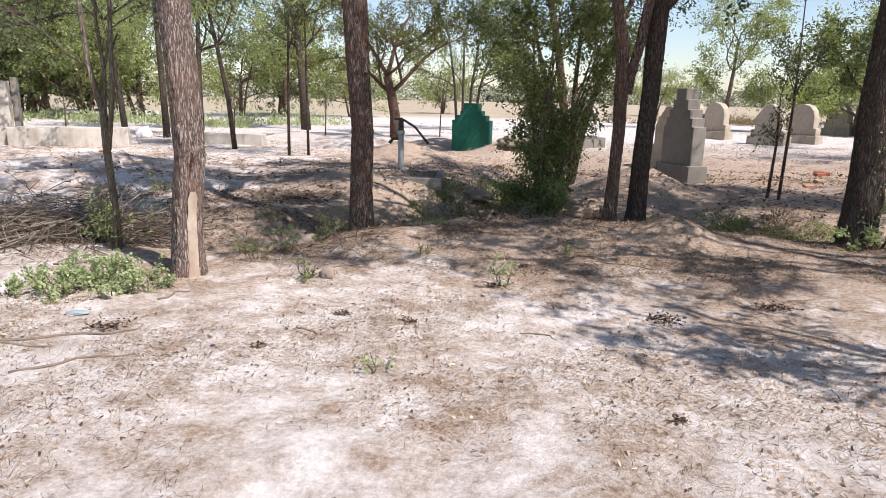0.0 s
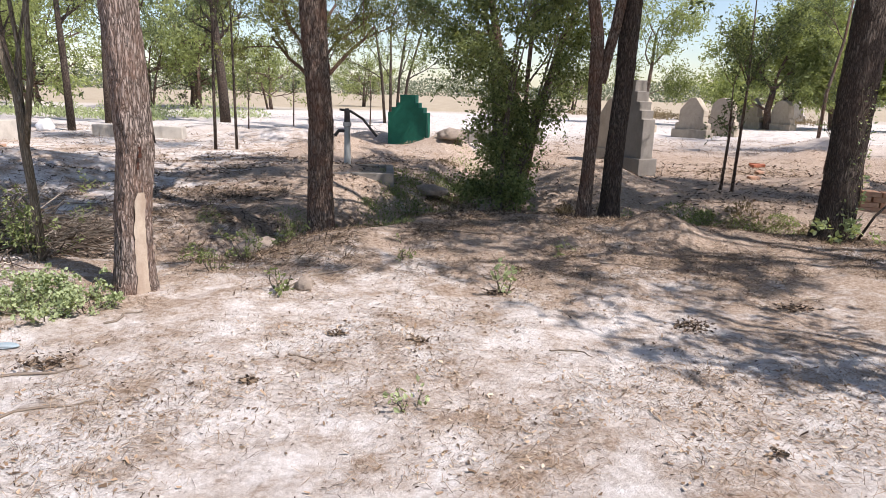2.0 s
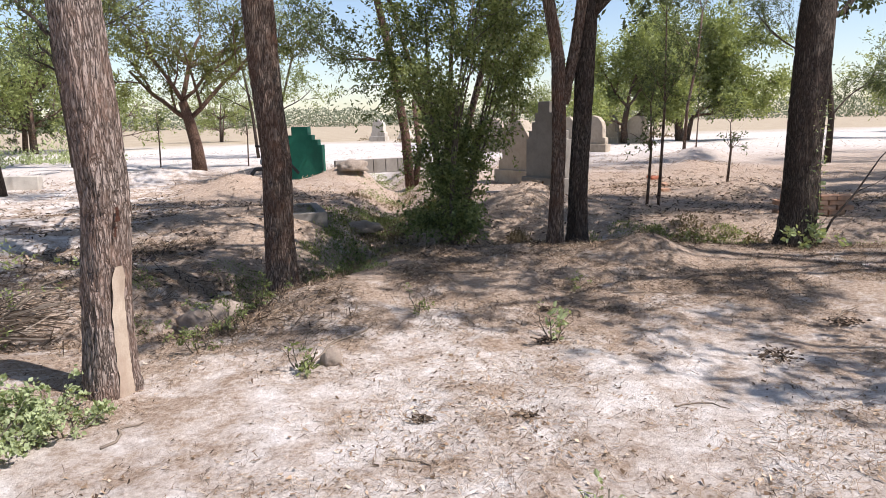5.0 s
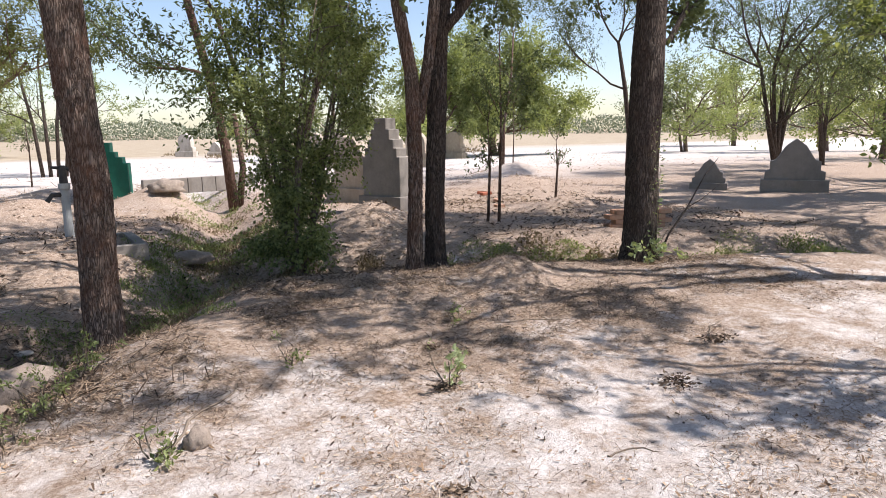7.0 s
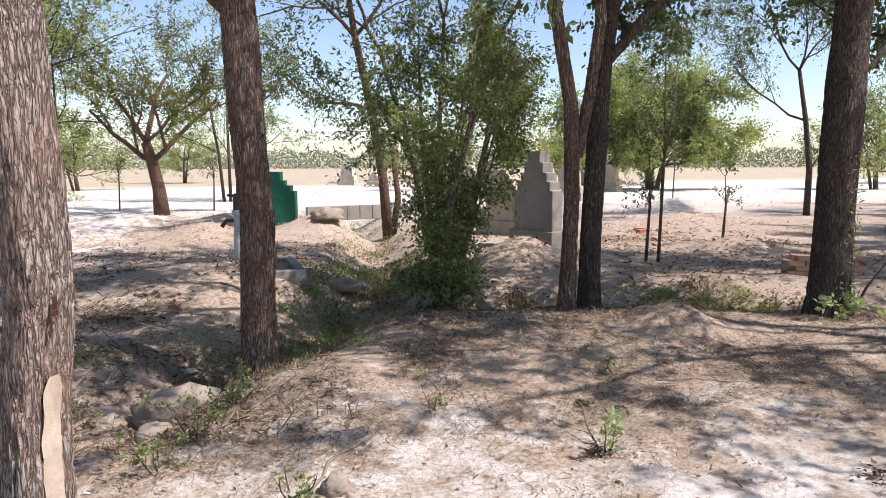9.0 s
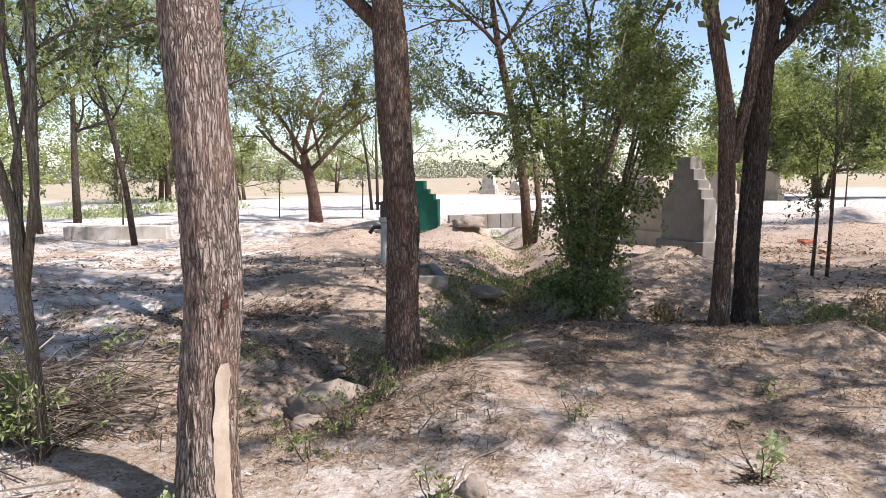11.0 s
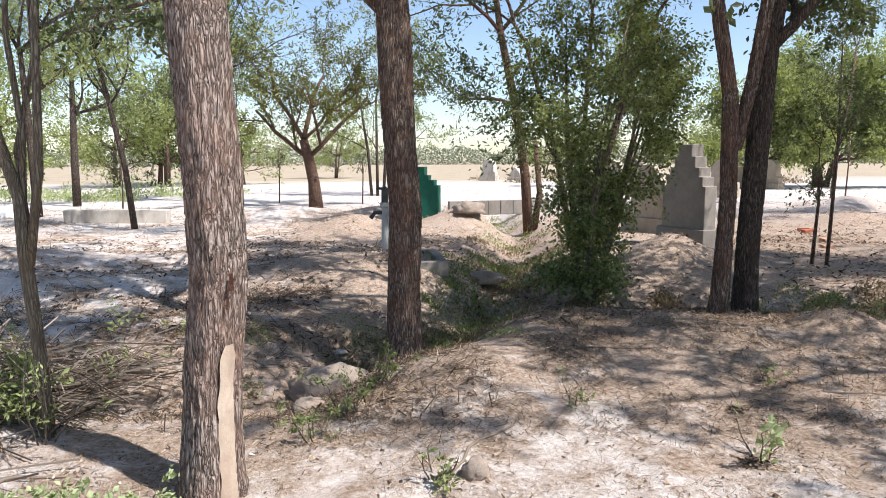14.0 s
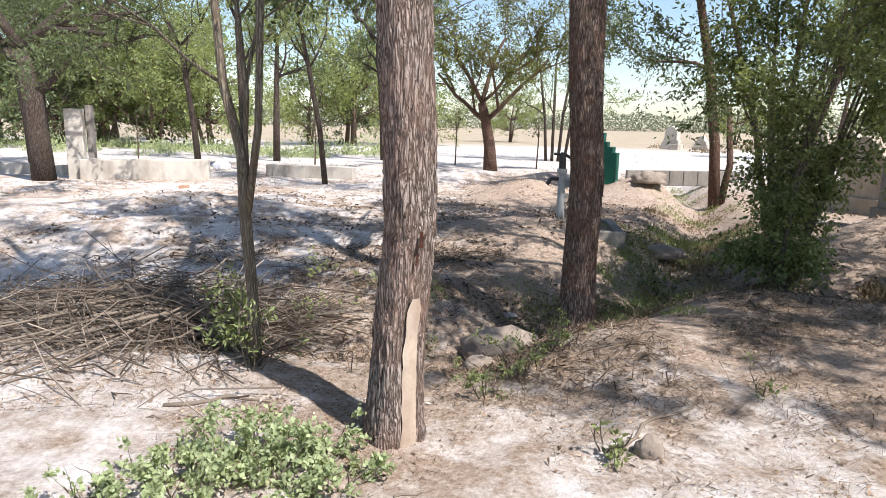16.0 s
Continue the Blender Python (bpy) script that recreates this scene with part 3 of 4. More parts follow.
# slender trees on the west side
for sd, at, lean, h, r in ((32, (-15.0, 25.2), -0.5, 4.2, 0.13), (33, (-11.9, 25.4), 0.15, 4.4, 0.14), (34, (-7.1, 17.3), -0.6, 4.0, 0.075), (35, (-8.3, 27.8), -0.3, 4.6, 0.22), (36, (-5.0, 15.6), 0.1, 3.6, 0.04), (37, (-4.6, 15.9), 0.0, 3.4, 0.035), (38, (-10.8, 20.6), -0.1, 4.4, 0.12), (39, (-18.0, 20.5), -0.4, 4.0, 0.12)):
    tree(sd, at, [([(0, 0, 0), (lean * 0.2, 0, h * 0.35), (lean * 0.6, 0, h * 0.7), (lean, 0, h)], [r, r * 0.85, r * 0.7, r * 0.5])],
         [(0, 3, (-0.8, 0.2, 0.8), 2.0, r * 0.45), (0, 3, (0.8, -0.2, 0.8), 2.0, r * 0.45), (0, 2, (lean, 0.6, 0.8), 1.8, r * 0.4), (0, 3, (0.1, -0.6, 0.9), 1.8, r * 0.4), (0, 2, (0.6, 0.1, 0.8), 1.6, r * 0.35)],
         LEAF_ACACIA if sd % 2 else LEAF_BRIGHT, BARK_DARK, "slender dark acacia with light feathery foliage", 11000 if r > 0.05 else 3500, 0.09, 0.03, puff=0.6, group=GROVE)
# splayed sapling by the brushwood
tree(41, (-3.35, 5.55), [([(0, 0, 0), (-0.01, 0, 0.5), (-0.05, 0.02, 1.0), (-0.06, 0.03, 1.35), (-0.17, 0.05, 1.75), (-0.22, 0.08, 2.3), (-0.42, 0.1, 3.3)], [0.036, 0.034, 0.036, 0.032, 0.027, 0.024, 0.016]),
                         ([(-0.03, 0.02, 1.0), (0.05, 0.03, 1.5), (0.08, 0.05, 2.2), (0.16, 0.05, 3.3)], [0.024, 0.023, 0.02, 0.015]),
                         ([(-0.05, 0.03, 1.2), (-0.04, 0.08, 1.7), (-0.10, 0.12, 2.2), (-0.08, 0.2, 3.1)], [0.018, 0.017, 0.015, 0.011]),
                         ([(-0.02, 0.03, 1.1), (-0.10, 0.12, 1.6), (0.01, 0.16, 2.1), (-0.02, 0.2, 2.9)], [0.015, 0.014, 0.012, 0.009])],
     [(0, 4, (-0.9, 0.2, 0.6), 1.4, 0.014), (0, 5, (-0.8, 0.3, 0.6), 1.3, 0.014), (0, 6, (-0.6, -0.1, 0.9), 1.4, 0.013), (1, 2, (0.8, 0.2, 0.6), 1.3, 0.012), (1, 3, (0.5, 0.3, 0.9), 1.3, 0.012), (2, 2, (-0.7, 0.4, 0.8), 1.1, 0.01), (2, 3, (0.2, -0.5, 0.8), 1.1, 0.01), (3, 2, (0.7, 0.4, 0.7), 1.0, 0.009), (3, 3, (-0.3, 0.5, 0.9), 1.0, 0.008)],
     LEAF_ACACIA, BARK_PALE, "young crooked acacia splitting into stems beside brushwood", 6500, 0.05, 0.016, group=GROVE)
# slim saplings
for sd, at, h, lv in ((42, (4.72, 10.55), 3.4, 2600), (43, (4.6, 10.7), 1.9, 700), (44, (6.9, 11.7), 1.3, 350), (45, (-9.5, 23.0), 1.8, 300), (46, (-6.4, 24.0), 2.0, 500), (47, (-2.2, 25.0), 2.2, 600), (48, (-16.0, 23.0), 1.7, 300), (49, (-5.2, 26.0), 2.4, 900), (50, (13.5, 22.0), 2.6, 1000)):
    tree(sd, at, [([(0, 0, 0), (0.04, 0, h * 0.5), (0.02, 0.03, h * 0.9)], [0.028, 0.02, 0.008])],
         [(0, 1, ((-1) ** k * 0.3, 0.25 - 0.13 * k, 0.95), h * 0.26, 0.009) for k in range(4)] + [(0, 2, ((-1) ** k * 0.4, 0.3, 0.9), h * 0.28, 0.007) for k in range(3)],
         LEAF_ACACIA, BARK_MID, "slim upright sapling with sparse leaves", lv, 0.06, 0.024, puff=0.22, last=1, group="saplings", name="sapling")
# the tall leafy bush
def bush_stem(k, top):
    a = k * 2.1
    f = [0.0, 0.12, 0.27, 0.42, 0.58, 0.74, 0.88, 1.0]
    reach = [0.05, 0.12, 0.21, 0.31, 0.42, 0.52, 0.60, 0.66]
    return ([(0.3 * q * q + r * math.cos(a + 0.3 * q), r * math.sin(a + 0.3 * q), q * top) for q, r in zip(f, reach)], [0.024, 0.022, 0.02, 0.018, 0.015, 0.012, 0.009, 0.006])


tree(51, (0.9, 9.4), [bush_stem(k, 2.7 + 0.3 * (k % 4)) for k in range(11)],
     [(k, i, (math.cos(k * 2.1 + i * 1.3), math.sin(k * 2.1 + i * 1.3), 0.5), (0.34, 0.42, 0.5, 0.52, 0.52, 0.5, 0.45)[i - 1], 0.009) for k in range(11) for i in range(1, 8)],
     LEAF_BUSH, BARK_PALE, "tall dense green bush with broad glossy leaves", 42000, 0.046, 0.027, puff=0.28, last=1, kids=2, droop=0.4, group="bushes", name="bush")
tree(52, (7.95, 5.6), [([(0.03 * k, 0, 0), (0.2 * (k - 1.5), 0.1 * (k % 2), 1.2), (0.5 * (k - 1.5), 0.1, 2.7)], [0.022, 0.018, 0.01]) for k in range(4)],
     [(k, i, (0.8 * math.cos(k * 2 + i), 0.8 * math.sin(k * 2 + i), 0.4), 0.8, 0.011) for k in range(4) for i in (1, 2)] * 2,
     LEAF_BUSH, BARK_PALE, "open leafy bush at the ditch edge", 3800, 0.085, 0.045, puff=0.3, last=1, droop=0.3, group="bushes", name="bush")


# ---- graves ----
def prism(outline, depth, bevel=0.012):
    """An upright slab: outline in x, z, centred on y."""
    bm = bmesh.new()
    a = [bm.verts.new((x, -depth / 2, z)) for x, z in outline]
    b = [bm.verts.new((x, depth / 2, z)) for x, z in outline]
    n = len(outline)
    bm.faces.new(a)
    bm.faces.new(b[::-1])
    for i in range(n):
        bm.faces.new((a[i], b[i], b[(i + 1) % n], a[(i + 1) % n]))
    bmesh.ops.recalc_face_normals(bm, faces=bm.faces)
    bmesh.ops.bevel(bm, geom=[e for e in bm.edges if e.calc_face_angle(0) > 0.6], offset=bevel, segments=2, affect="EDGES", profile=0.5)
    return bm


def box(x0, x1, y0, y1, z0, z1, bevel=0.012):
    bm = prism([(x0, z0), (x1, z0), (x1, z1), (x0, z1)], y1 - y0, bevel)
    bmesh.ops.translate(bm, vec=(0, (y0 + y1) / 2, 0), verts=bm.verts)
    return bm


def mirror_outline(half):
    return [(-x, z) for x, z in half] + [(x, z) for x, z in reversed(half)]


SLIM_STEPPED = [(0.41, 0), (0.41, 1.0), (0.35, 1.0), (0.35, 1.14), (0.28, 1.14), (0.28, 1.28), (0.20, 1.28), (0.20, 1.44), (0.13, 1.44), (0.13, 1.62), (0, 1.62)]
BROAD_STEPPED = [(0.5, 0), (0.5, 0.86), (0.41, 0.86), (0.41, 0.98), (0.28, 0.98), (0.28, 1.09), (0.19, 1.09), (0.19, 1.28), (0, 1.28)]
GABLE = [(0.62, 0), (0.62, 0.55), (0.52, 0.58), (0.52, 0.78), (0.40, 0.82), (0.2, 1.14), (0, 1.3)]
POINTED = [(0.55, 0), (0.55, 0.55), (0.43, 0.6), (0.43, 1.0), (0.12, 1.4), (0, 1.42)]
ARCHED = [(0.5, 0), (0.5, 0.6), (0.4, 0.62), (0.4, 1.0), (0.34, 1.2), (0.2, 1.36), (0, 1.42)]
TOMB_YAW = 37.0


def headstone(at, half, scale, depth, mat, label, yaw=-TOMB_YAW, plinth=True, name="headstone"):
    ob = thing(name, pose(at[0], at[1], ground_height(*at) - 0.08, 0, 0, yaw), label, "gravestone", "gravestones")
    o = [(x * scale, z * scale) for x, z in half]
    pts = mirror_outline(o)
    clean = [p for i, p in enumerate(pts) if i == 0 or (abs(p[0] - pts[i - 1][0]) + abs(p[1] - pts[i - 1][1])) > 1e-4]
    part("slab", prism(clean, depth), mat, ob)
    if plinth:
        w = o[0][0]
        part("plinth", box(-w * 1.13, w * 1.13, -depth * 0.75, depth * 0.75, 0, 0.36 * scale), mat, ob)
    return ob


headstone((3.72, 12.75), SLIM_STEPPED, 1.12, 0.28, CEMENT, "tall grey cement headstone with a stepped top", yaw=-68)
headstone((4.1, 15.2), POINTED, 1.05, 0.28, CEMENT_SAND, "pale plastered headstone behind a grey one", yaw=-66)
g = headstone((-0.62, 18.4), BROAD_STEPPED, 1.1, 0.34, GREEN_PAINT, "green painted headstone with a stepped top", yaw=-18, plinth=False)
headstone((9.0, 28.3), ARCHED, 1.1, 0.42, CEMENT_SAND, "sand-coloured arched headstone with a shoulder", yaw=-47)
headstone((8.2, 28.9), ARCHED, 1.1, 0.42, CEMENT_SAND, "sand-coloured arched headstone with a shoulder", yaw=-47)
headstone((10.0, 25.2), POINTED, 1.1, 0.42, CEMENT_SAND, "sand-coloured pointed headstone with shoulders", yaw=-47)
headstone((11.6, 26.2), ARCHED, 1.1, 0.42, CEMENT_SAND, "sand-coloured arched headstone with a shoulder", yaw=-47)
headstone((16.8, 34.5), POINTED, 1.2, 0.42, CEMENT_SAND, "far sand-coloured pointed headstone", yaw=-60)
headstone((17.8, 33.2), ARCHED, 1.1, 0.42, CEMENT_SAND, "far sand-coloured arched headstone", yaw=-60)
headstone((19.5, 36.5), POINTED, 1.0, 0.42, CEMENT_SAND, "far sand-coloured pointed headstone", yaw=-60)
headstone((12.4, 12.4), GABLE, 0.62, 0.25, CEMENT, "small weathered grey headstone in the shade", yaw=-55)
headstone((13.2, 10.7), GABLE, 1.0, 0.3, CEMENT, "broad grey gabled headstone", yaw=-55)
headstone((6.4, 50.0), ARCHED, 1.15, 0.5, CEMENT_PALE, "distant pale headstone in the open field")
headstone((8.6, 51.0), GABLE, 0.8, 0.5, CEMENT_PALE, "distant low pale gravestone")
headstone((24.0, 43.0), POINTED, 1.1, 0.42, CEMENT_PALE, "distant pale pointed headstone")

# low grave border of cement blocks beside the green headstone
border = thing("grave_border", pose(0.9, 21.0, ground_height(0.9, 21.0) - 0.05, 0, 0, 12), "low grey cement-block grave border", "grave border")
for k in range(8):
    part("block", box(-0.5 + k * 0.4, -0.115 + k * 0.4, -0.09, 0.09, 0, 0.42), CEMENT, border)
for k in range(3):
    part("block", box(2.5, 2.68, 0.12 + k * 0.4, 0.49 + k * 0.4, 0, 0.42), CEMENT, border)

# raised grave with an upright stone, close to the path
grave = thing("raised_grave", pose(3.86, 3.52, ground_height(3.86, 3.52) - 0.05, 0, 0, 45), "low cement grave slab with an upright headstone", "grave")
part("ledge", box(-0.05, 1.4, -1.25, 0.14, 0, 0.07), CEMENT_SAND, grave)
part("slab", box(0.0, 1.2, -1.1, 0.0, 0.07, 0.21), CEMENT_PALE, grave)
part("upright", box(-0.16, -0.02, -1.15, 0.05, 0, 0.8), CEMENT_SAND, grave)

# hand pump on its cement apron
apron = thing("pump_apron", pose(-1.36, 10.8, 0.0, 0, 0, 3), "cement wash platform with a raised kerb", "platform")
part("floor_slab", box(-0.62, 0.62, -0.55, 0.55, 0, 0.12), CEMENT, apron)
for x0, x1, y0, y1 in ((-0.65, 0.65, -0.62, -0.5), (-0.65, 0.65, 0.5, 0.62), (-0.65, -0.53, -0.49, 0.49), (0.53, 0.65, -0.49, 0.49)):
    part("kerb", box(x0, x1, y0, y1, 0, 0.21), CEMENT, apron)
pump = thing("hand_pump", pose(-1.48, 11.1, 0.118), "hand water pump with a dark iron handle", "water pump")
me = mesh_from("body", *tubes([([(0, 0, 0), (0, 0, 0.05), (0, 0, 0.06), (0, 0, 0.72), (0, 0, 0.74), (0, 0, 0.80)], [0.10, 0.10, 0.055, 0.048, 0.068, 0.068], 16)]), PUMP_PAINT, False)
child("body", me, pump)
child("head", mesh_from("head", *tubes([([(0, 0, 0.80), (0, 0, 0.98), (0, 0, 1.02)], [0.05, 0.045, 0.03], 12)]), IRON), pump)
child("handle", mesh_from("handle", *tubes([([(-0.12, 0, 1.0), (0.05, 0, 0.98), (0.25, 0, 0.86), (0.48, 0, 0.58)], [0.018, 0.022, 0.02, 0.022], 8)]), IRON), pump, "dark iron handle")
child("spout", mesh_from("spout", *tubes([([(0, 0, 0.66), (-0.14, 0, 0.66), (-0.2, 0, 0.58)], [0.03, 0.028, 0.03], 8)]), IRON), pump)

# low walls and pillar to the west
def low_wall(a, b, h, depth, mat, label):
    a, b = Vector((*a, 0)), Vector((*b, 0))
    d = b - a
    ob = thing("low_wall", pose(a.x, a.y, min(ground_height(a.x, a.y), ground_height(b.x, b.y)) - 0.08, 0, 0, math.degrees(math.atan2(d.y, d.x))), label, "wall", "low grave walls")
    bm = box(0, d.length, -depth / 2, depth / 2, 0, h + 0.08, 0.02)
    bmesh.ops.subdivide_edges(bm, edges=[e for e in bm.edges if e.calc_length() > d.length * 0.8], cuts=18, use_grid_fill=True)
    for v in bm.verts:
        v.co.z += 0.03 * noise.noise((v.co.x * 1.7, h, 0)) * (v.co.z > h * 0.6)
        v.co.y += 0.02 * noise.noise((v.co.x * 2.3, 3, v.co.z))
    part("wall", bm, mat, ob)
    return ob


low_wall((-13.0, 16.35), (-10.2, 17.4), 0.5, 0.3, CEMENT_PALE, "low whitewashed wall with crumbling plaster")
low_wall((-9.3, 18.9), (-6.8, 18.75), 0.34, 0.3, CEMENT_PALE, "low pale cement wall in dappled shade")
low_wall((-16.8, 17.4), (-14.1, 17.2), 0.3, 0.3, CEMENT_PALE, "low pale wall beyond the tree")
pil = thing("grave_pillar", pose(-13.2, 16.5, ground_height(-13.35, 16.45) - 0.05, 0, 0, 20), "whitewashed upright grave slab with streaks", "gravestone")
part("slab", box(-0.2, 0.2, -0.12, 0.12, 0, 1.75, 0.02), CEMENT_PALE, pil)
part("back_slab", box(0.2, 0.34, 0.15, 0.4, 0, 1.85, 0.02), CEMENT, pil)

# ---- trees just outside the view, whose shade falls on the path ----
tree(61, (7.7, 3.7), [([(0, 0, 0), (-0.2, 0, 2.0), (-0.6, 0, 3.6), (-1.2, 0.1, 4.4)], [0.17, 0.16, 0.12, 0.09])],
     [(0, 3, (-0.9, 0.5, 0.15), 3.6, 0.05), (0, 2, (-0.8, 0.7, 0.4), 3.6, 0.05), (0, 2, (0.4, 0.9, 0.6), 2.6, 0.07), (0, 3, (-0.4, 0.9, 0.3), 2.6, 0.06)],
     LEAF_ACACIA, BARK_DARK, "acacia beside the path with feathery leaves", 9000, 0.11, 0.05, puff=0.35, group=GROVE)
tree(64, (5.9, 1.4), [([(0, 0, 0), (-0.1, 0.05, 1.4), (-0.5, 0.3, 2.6), (-0.9, 0.6, 3.3)], [0.12, 0.10, 0.08, 0.06])],
     [(0, 3, (-0.8, 0.5, 0.45), 1.3, 0.04), (0, 3, (-0.7, 0.8, 0.5), 1.4, 0.04), (0, 3, (-0.9, 0.0, 0.5), 1.2, 0.04)],
     LEAF_ACACIA, BARK_DARK, "young acacia south of the path", 1700, 0.10, 0.048, puff=0.3, group=GROVE)
tree(66, (15.5, 5.8), [([(0, 0, 0), (-0.1, 0, 2.4), (0.1, 0, 5.0)], [0.17, 0.15, 0.12])],
     [(0, 2, (-0.9, 0.5, 0.4), 3.6, 0.08), (0, 2, (0.2, 0.9, 0.5), 3.8, 0.08), (0, 2, (0.9, 0.2, 0.6), 3.4, 0.07), (0, 2, (-0.5, 0.9, 0.4), 3.8, 0.07)],
     LEAF_ACACIA, BARK_DARK, "tall acacia beyond the ditch", 36000, 0.12, 0.055, puff=0.5, group=GROVE)
tree(62, (19.3, 7.6), [([(0, 0, 0), (-0.1, 0, 2.4), (-0.1, 0, 5.2)], [0.17, 0.15, 0.12])],
     [(0, 2, (-0.9, 0.4, 0.5), 3.8, 0.09), (0, 2, (0.2, 0.9, 0.5), 3.8, 0.08), (0, 2, (0.9, -0.2, 0.8), 3.0, 0.07), (0, 2, (-0.5, -0.8, 0.6), 3.6, 0.07), (0, 2, (-0.7, 0.9, 0.7), 3.6, 0.07)],
     LEAF_ACACIA, BARK_DARK, "tall acacia east of the graves", 24000, 0.11, 0.045, puff=0.7, group=GROVE)
tree(63, (11.6, 4.9), [([(0, 0, 0), (-0.1, 0, 2.4), (0.1, 0, 5.2)], [0.17, 0.15, 0.12])],
     [(0, 2, (-0.9, 0.5, 0.5), 3.8, 0.09), (0, 2, (0.2, 0.9, 0.5), 3.8, 0.08), (0, 2, (0.9, -0.2, 0.8), 3.0, 0.07), (0, 2, (-0.3, -0.8, 0.8), 2.6, 0.07), (0, 2, (-0.6, 0.9, 0.6), 3.8, 0.07)],
     LEAF_ACACIA, BARK_DARK, "tall acacia beyond the ditch", 28000, 0.11, 0.045, puff=0.7, group=GROVE)


# ---- the woods beyond, and the far tree line ----
WOODS = "dense trees of the far wood"
protos = []
for sd, leaf in ((71, LEAF_BRIGHT), (72, LEAF_ACACIA), (73, LEAF_BRIGHT)):
    protos.append(tree(sd, (-22.0 - 5 * (sd - 71), 33.0 + 2 * (sd - 71)), [([(0, 0, 0), (0.1, 0, 1.2), (0, 0.1, 2.4)], [0.16, 0.13, 0.1]), ([(0.3, 0, 0), (0.8, 0.1, 2.2)], [0.1, 0.07])],
                       [(0, 2, (math.cos(a), math.sin(a), 0.7), 2.6, 0.07) for a in (0.3, 1.7, 3.0, 4.4)] + [(0, 1, (math.cos(a), math.sin(a), 0.25), 2.4, 0.05) for a in (1.0, 2.5, 3.7, 5.5)] + [(1, 1, (0.7, 0.1, 0.7), 2.4, 0.05), (0, 2, (0, 0.1, 1), 2.6, 0.07)],
                       leaf, BARK_MID, "bushy acacia with a low dense green crown", 8000, 0.2, 0.078, puff=0.9, group=WOODS))
rw = random.Random(5)
for k in range(26):
    x = -15.0 - k * 1.75 + rw.uniform(-1.5, 1.5)
    y = 38 + rw.uniform(-6, 10) - max(0, (-x - 24)) * 0.45
    copy_thing(protos[k % 3], pose(x, y, -0.06, 0, 0, rw.uniform(0, 360)) @ Matrix.Scale(rw.uniform(0.85, 1.4), 4))
for x, y, s in ((-10.5, 46, 0.8), (-5.5, 60, 0.8), (33, 30, 0.9), (38, 24, 1.1), (46, 36, 1.2), (30, 17, 0.9), (21, 45, 0.8), (28, 52, 0.9), (15, 68, 0.8)):
    copy_thing(protos[int(s * 10) % 3], pose(x, y, -0.06, 0, 0, rw.uniform(0, 360)) @ Matrix.Scale(s, 4))


def far_line(seed, dist, count, hmin, hmax, L, name, label):
    rng = np.random.default_rng(seed)
    az = rng.uniform(-1.35, 1.35, count)
    az = np.round(az * 55) / 55 + rng.normal(0, 0.011, count)
    prof = np.array([hmin + (hmax - hmin) * (0.5 + 0.5 * noise.noise((float(a) * 9, seed, 0)) + 0.3 * noise.noise((float(a) * 40, 1, seed))) for a in az])
    rr = dist * (1 + 0.12 * rng.random(count))
    zz = prof * rng.random(count)
    P = np.stack([np.sin(az) * rr, np.cos(az) * rr, zz], 1)
    V, F = leaf_quads(rng, P, rng.normal(0, 1, (count, 3)), L, L * 0.55)
    tagged(new(name, mesh_from(name, V, F, LEAF_HAZED)), label, "trees", kind="stuff")


# the haze on these trees is only in their leaf colour
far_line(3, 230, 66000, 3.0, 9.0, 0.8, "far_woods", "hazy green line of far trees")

# low scrub at the edge of the bare soil
def scrub(seed, spots, L, W, leaf, name, label, per=260):
    rng = np.random.default_rng(seed)
    Vs, Fs, base = [], [], 0
    for x, y, r, h in spots:
        n = int(per * max(0.4, r * r))
        a, q = rng.uniform(0, 6.28, n), np.sqrt(rng.random(n)) * r
        X, Y = x + np.cos(a) * q, y + np.sin(a) * q
        Z = np.array([surface(float(i), float(j)) for i, j in zip(X, Y)]) + rng.random(n) ** 1.3 * h * (1.15 - q / r)
        D = rng.normal(0, 0.6, (n, 3)) + np.array((0, 0, 0.7))
        V, F = leaf_quads(rng, np.stack([X, Y, Z], 1), D, L, W)
        Vs.append(V)
        Fs.append(F + base)
        base += len(V)
    tagged(new(name, mesh_from(name, np.concatenate(Vs), np.concatenate(Fs), leaf)), label, "weeds", kind="stuff")


rs = random.Random(8)
scrub(1, [(rs.uniform(-34, -8), rs.uniform(27, 34), rs.uniform(0.5, 1.4), rs.uniform(0.4, 1.3)) for _ in range(46)], 0.16, 0.05, LEAF_GREY, "scrub", "grey-green scrub at the wood edge", 300)
scrub(2, [(rs.uniform(4, 30), rs.uniform(40, 56), rs.uniform(0.5, 1.5), rs.uniform(0.3, 0.9)) for _ in range(30)], 0.18, 0.05, LEAF_DRY, "dry_scrub", "dry brown scrub in the open field", 200)
# weeds along the ditches
def along(line, n, spread, r0, r1, h0, h1):
    out = []
    for _ in range(n):
        k = rs.randrange(len(line) - 1)
        f = rs.random()
        (ax, ay), (bx, by) = line[k], line[k + 1]
        out.append((ax + (bx - ax) * f + rs.gauss(0, spread), ay + (by - ay) * f + rs.gauss(0, spread), rs.uniform(r0, r1), rs.uniform(h0, h1)))
    return out


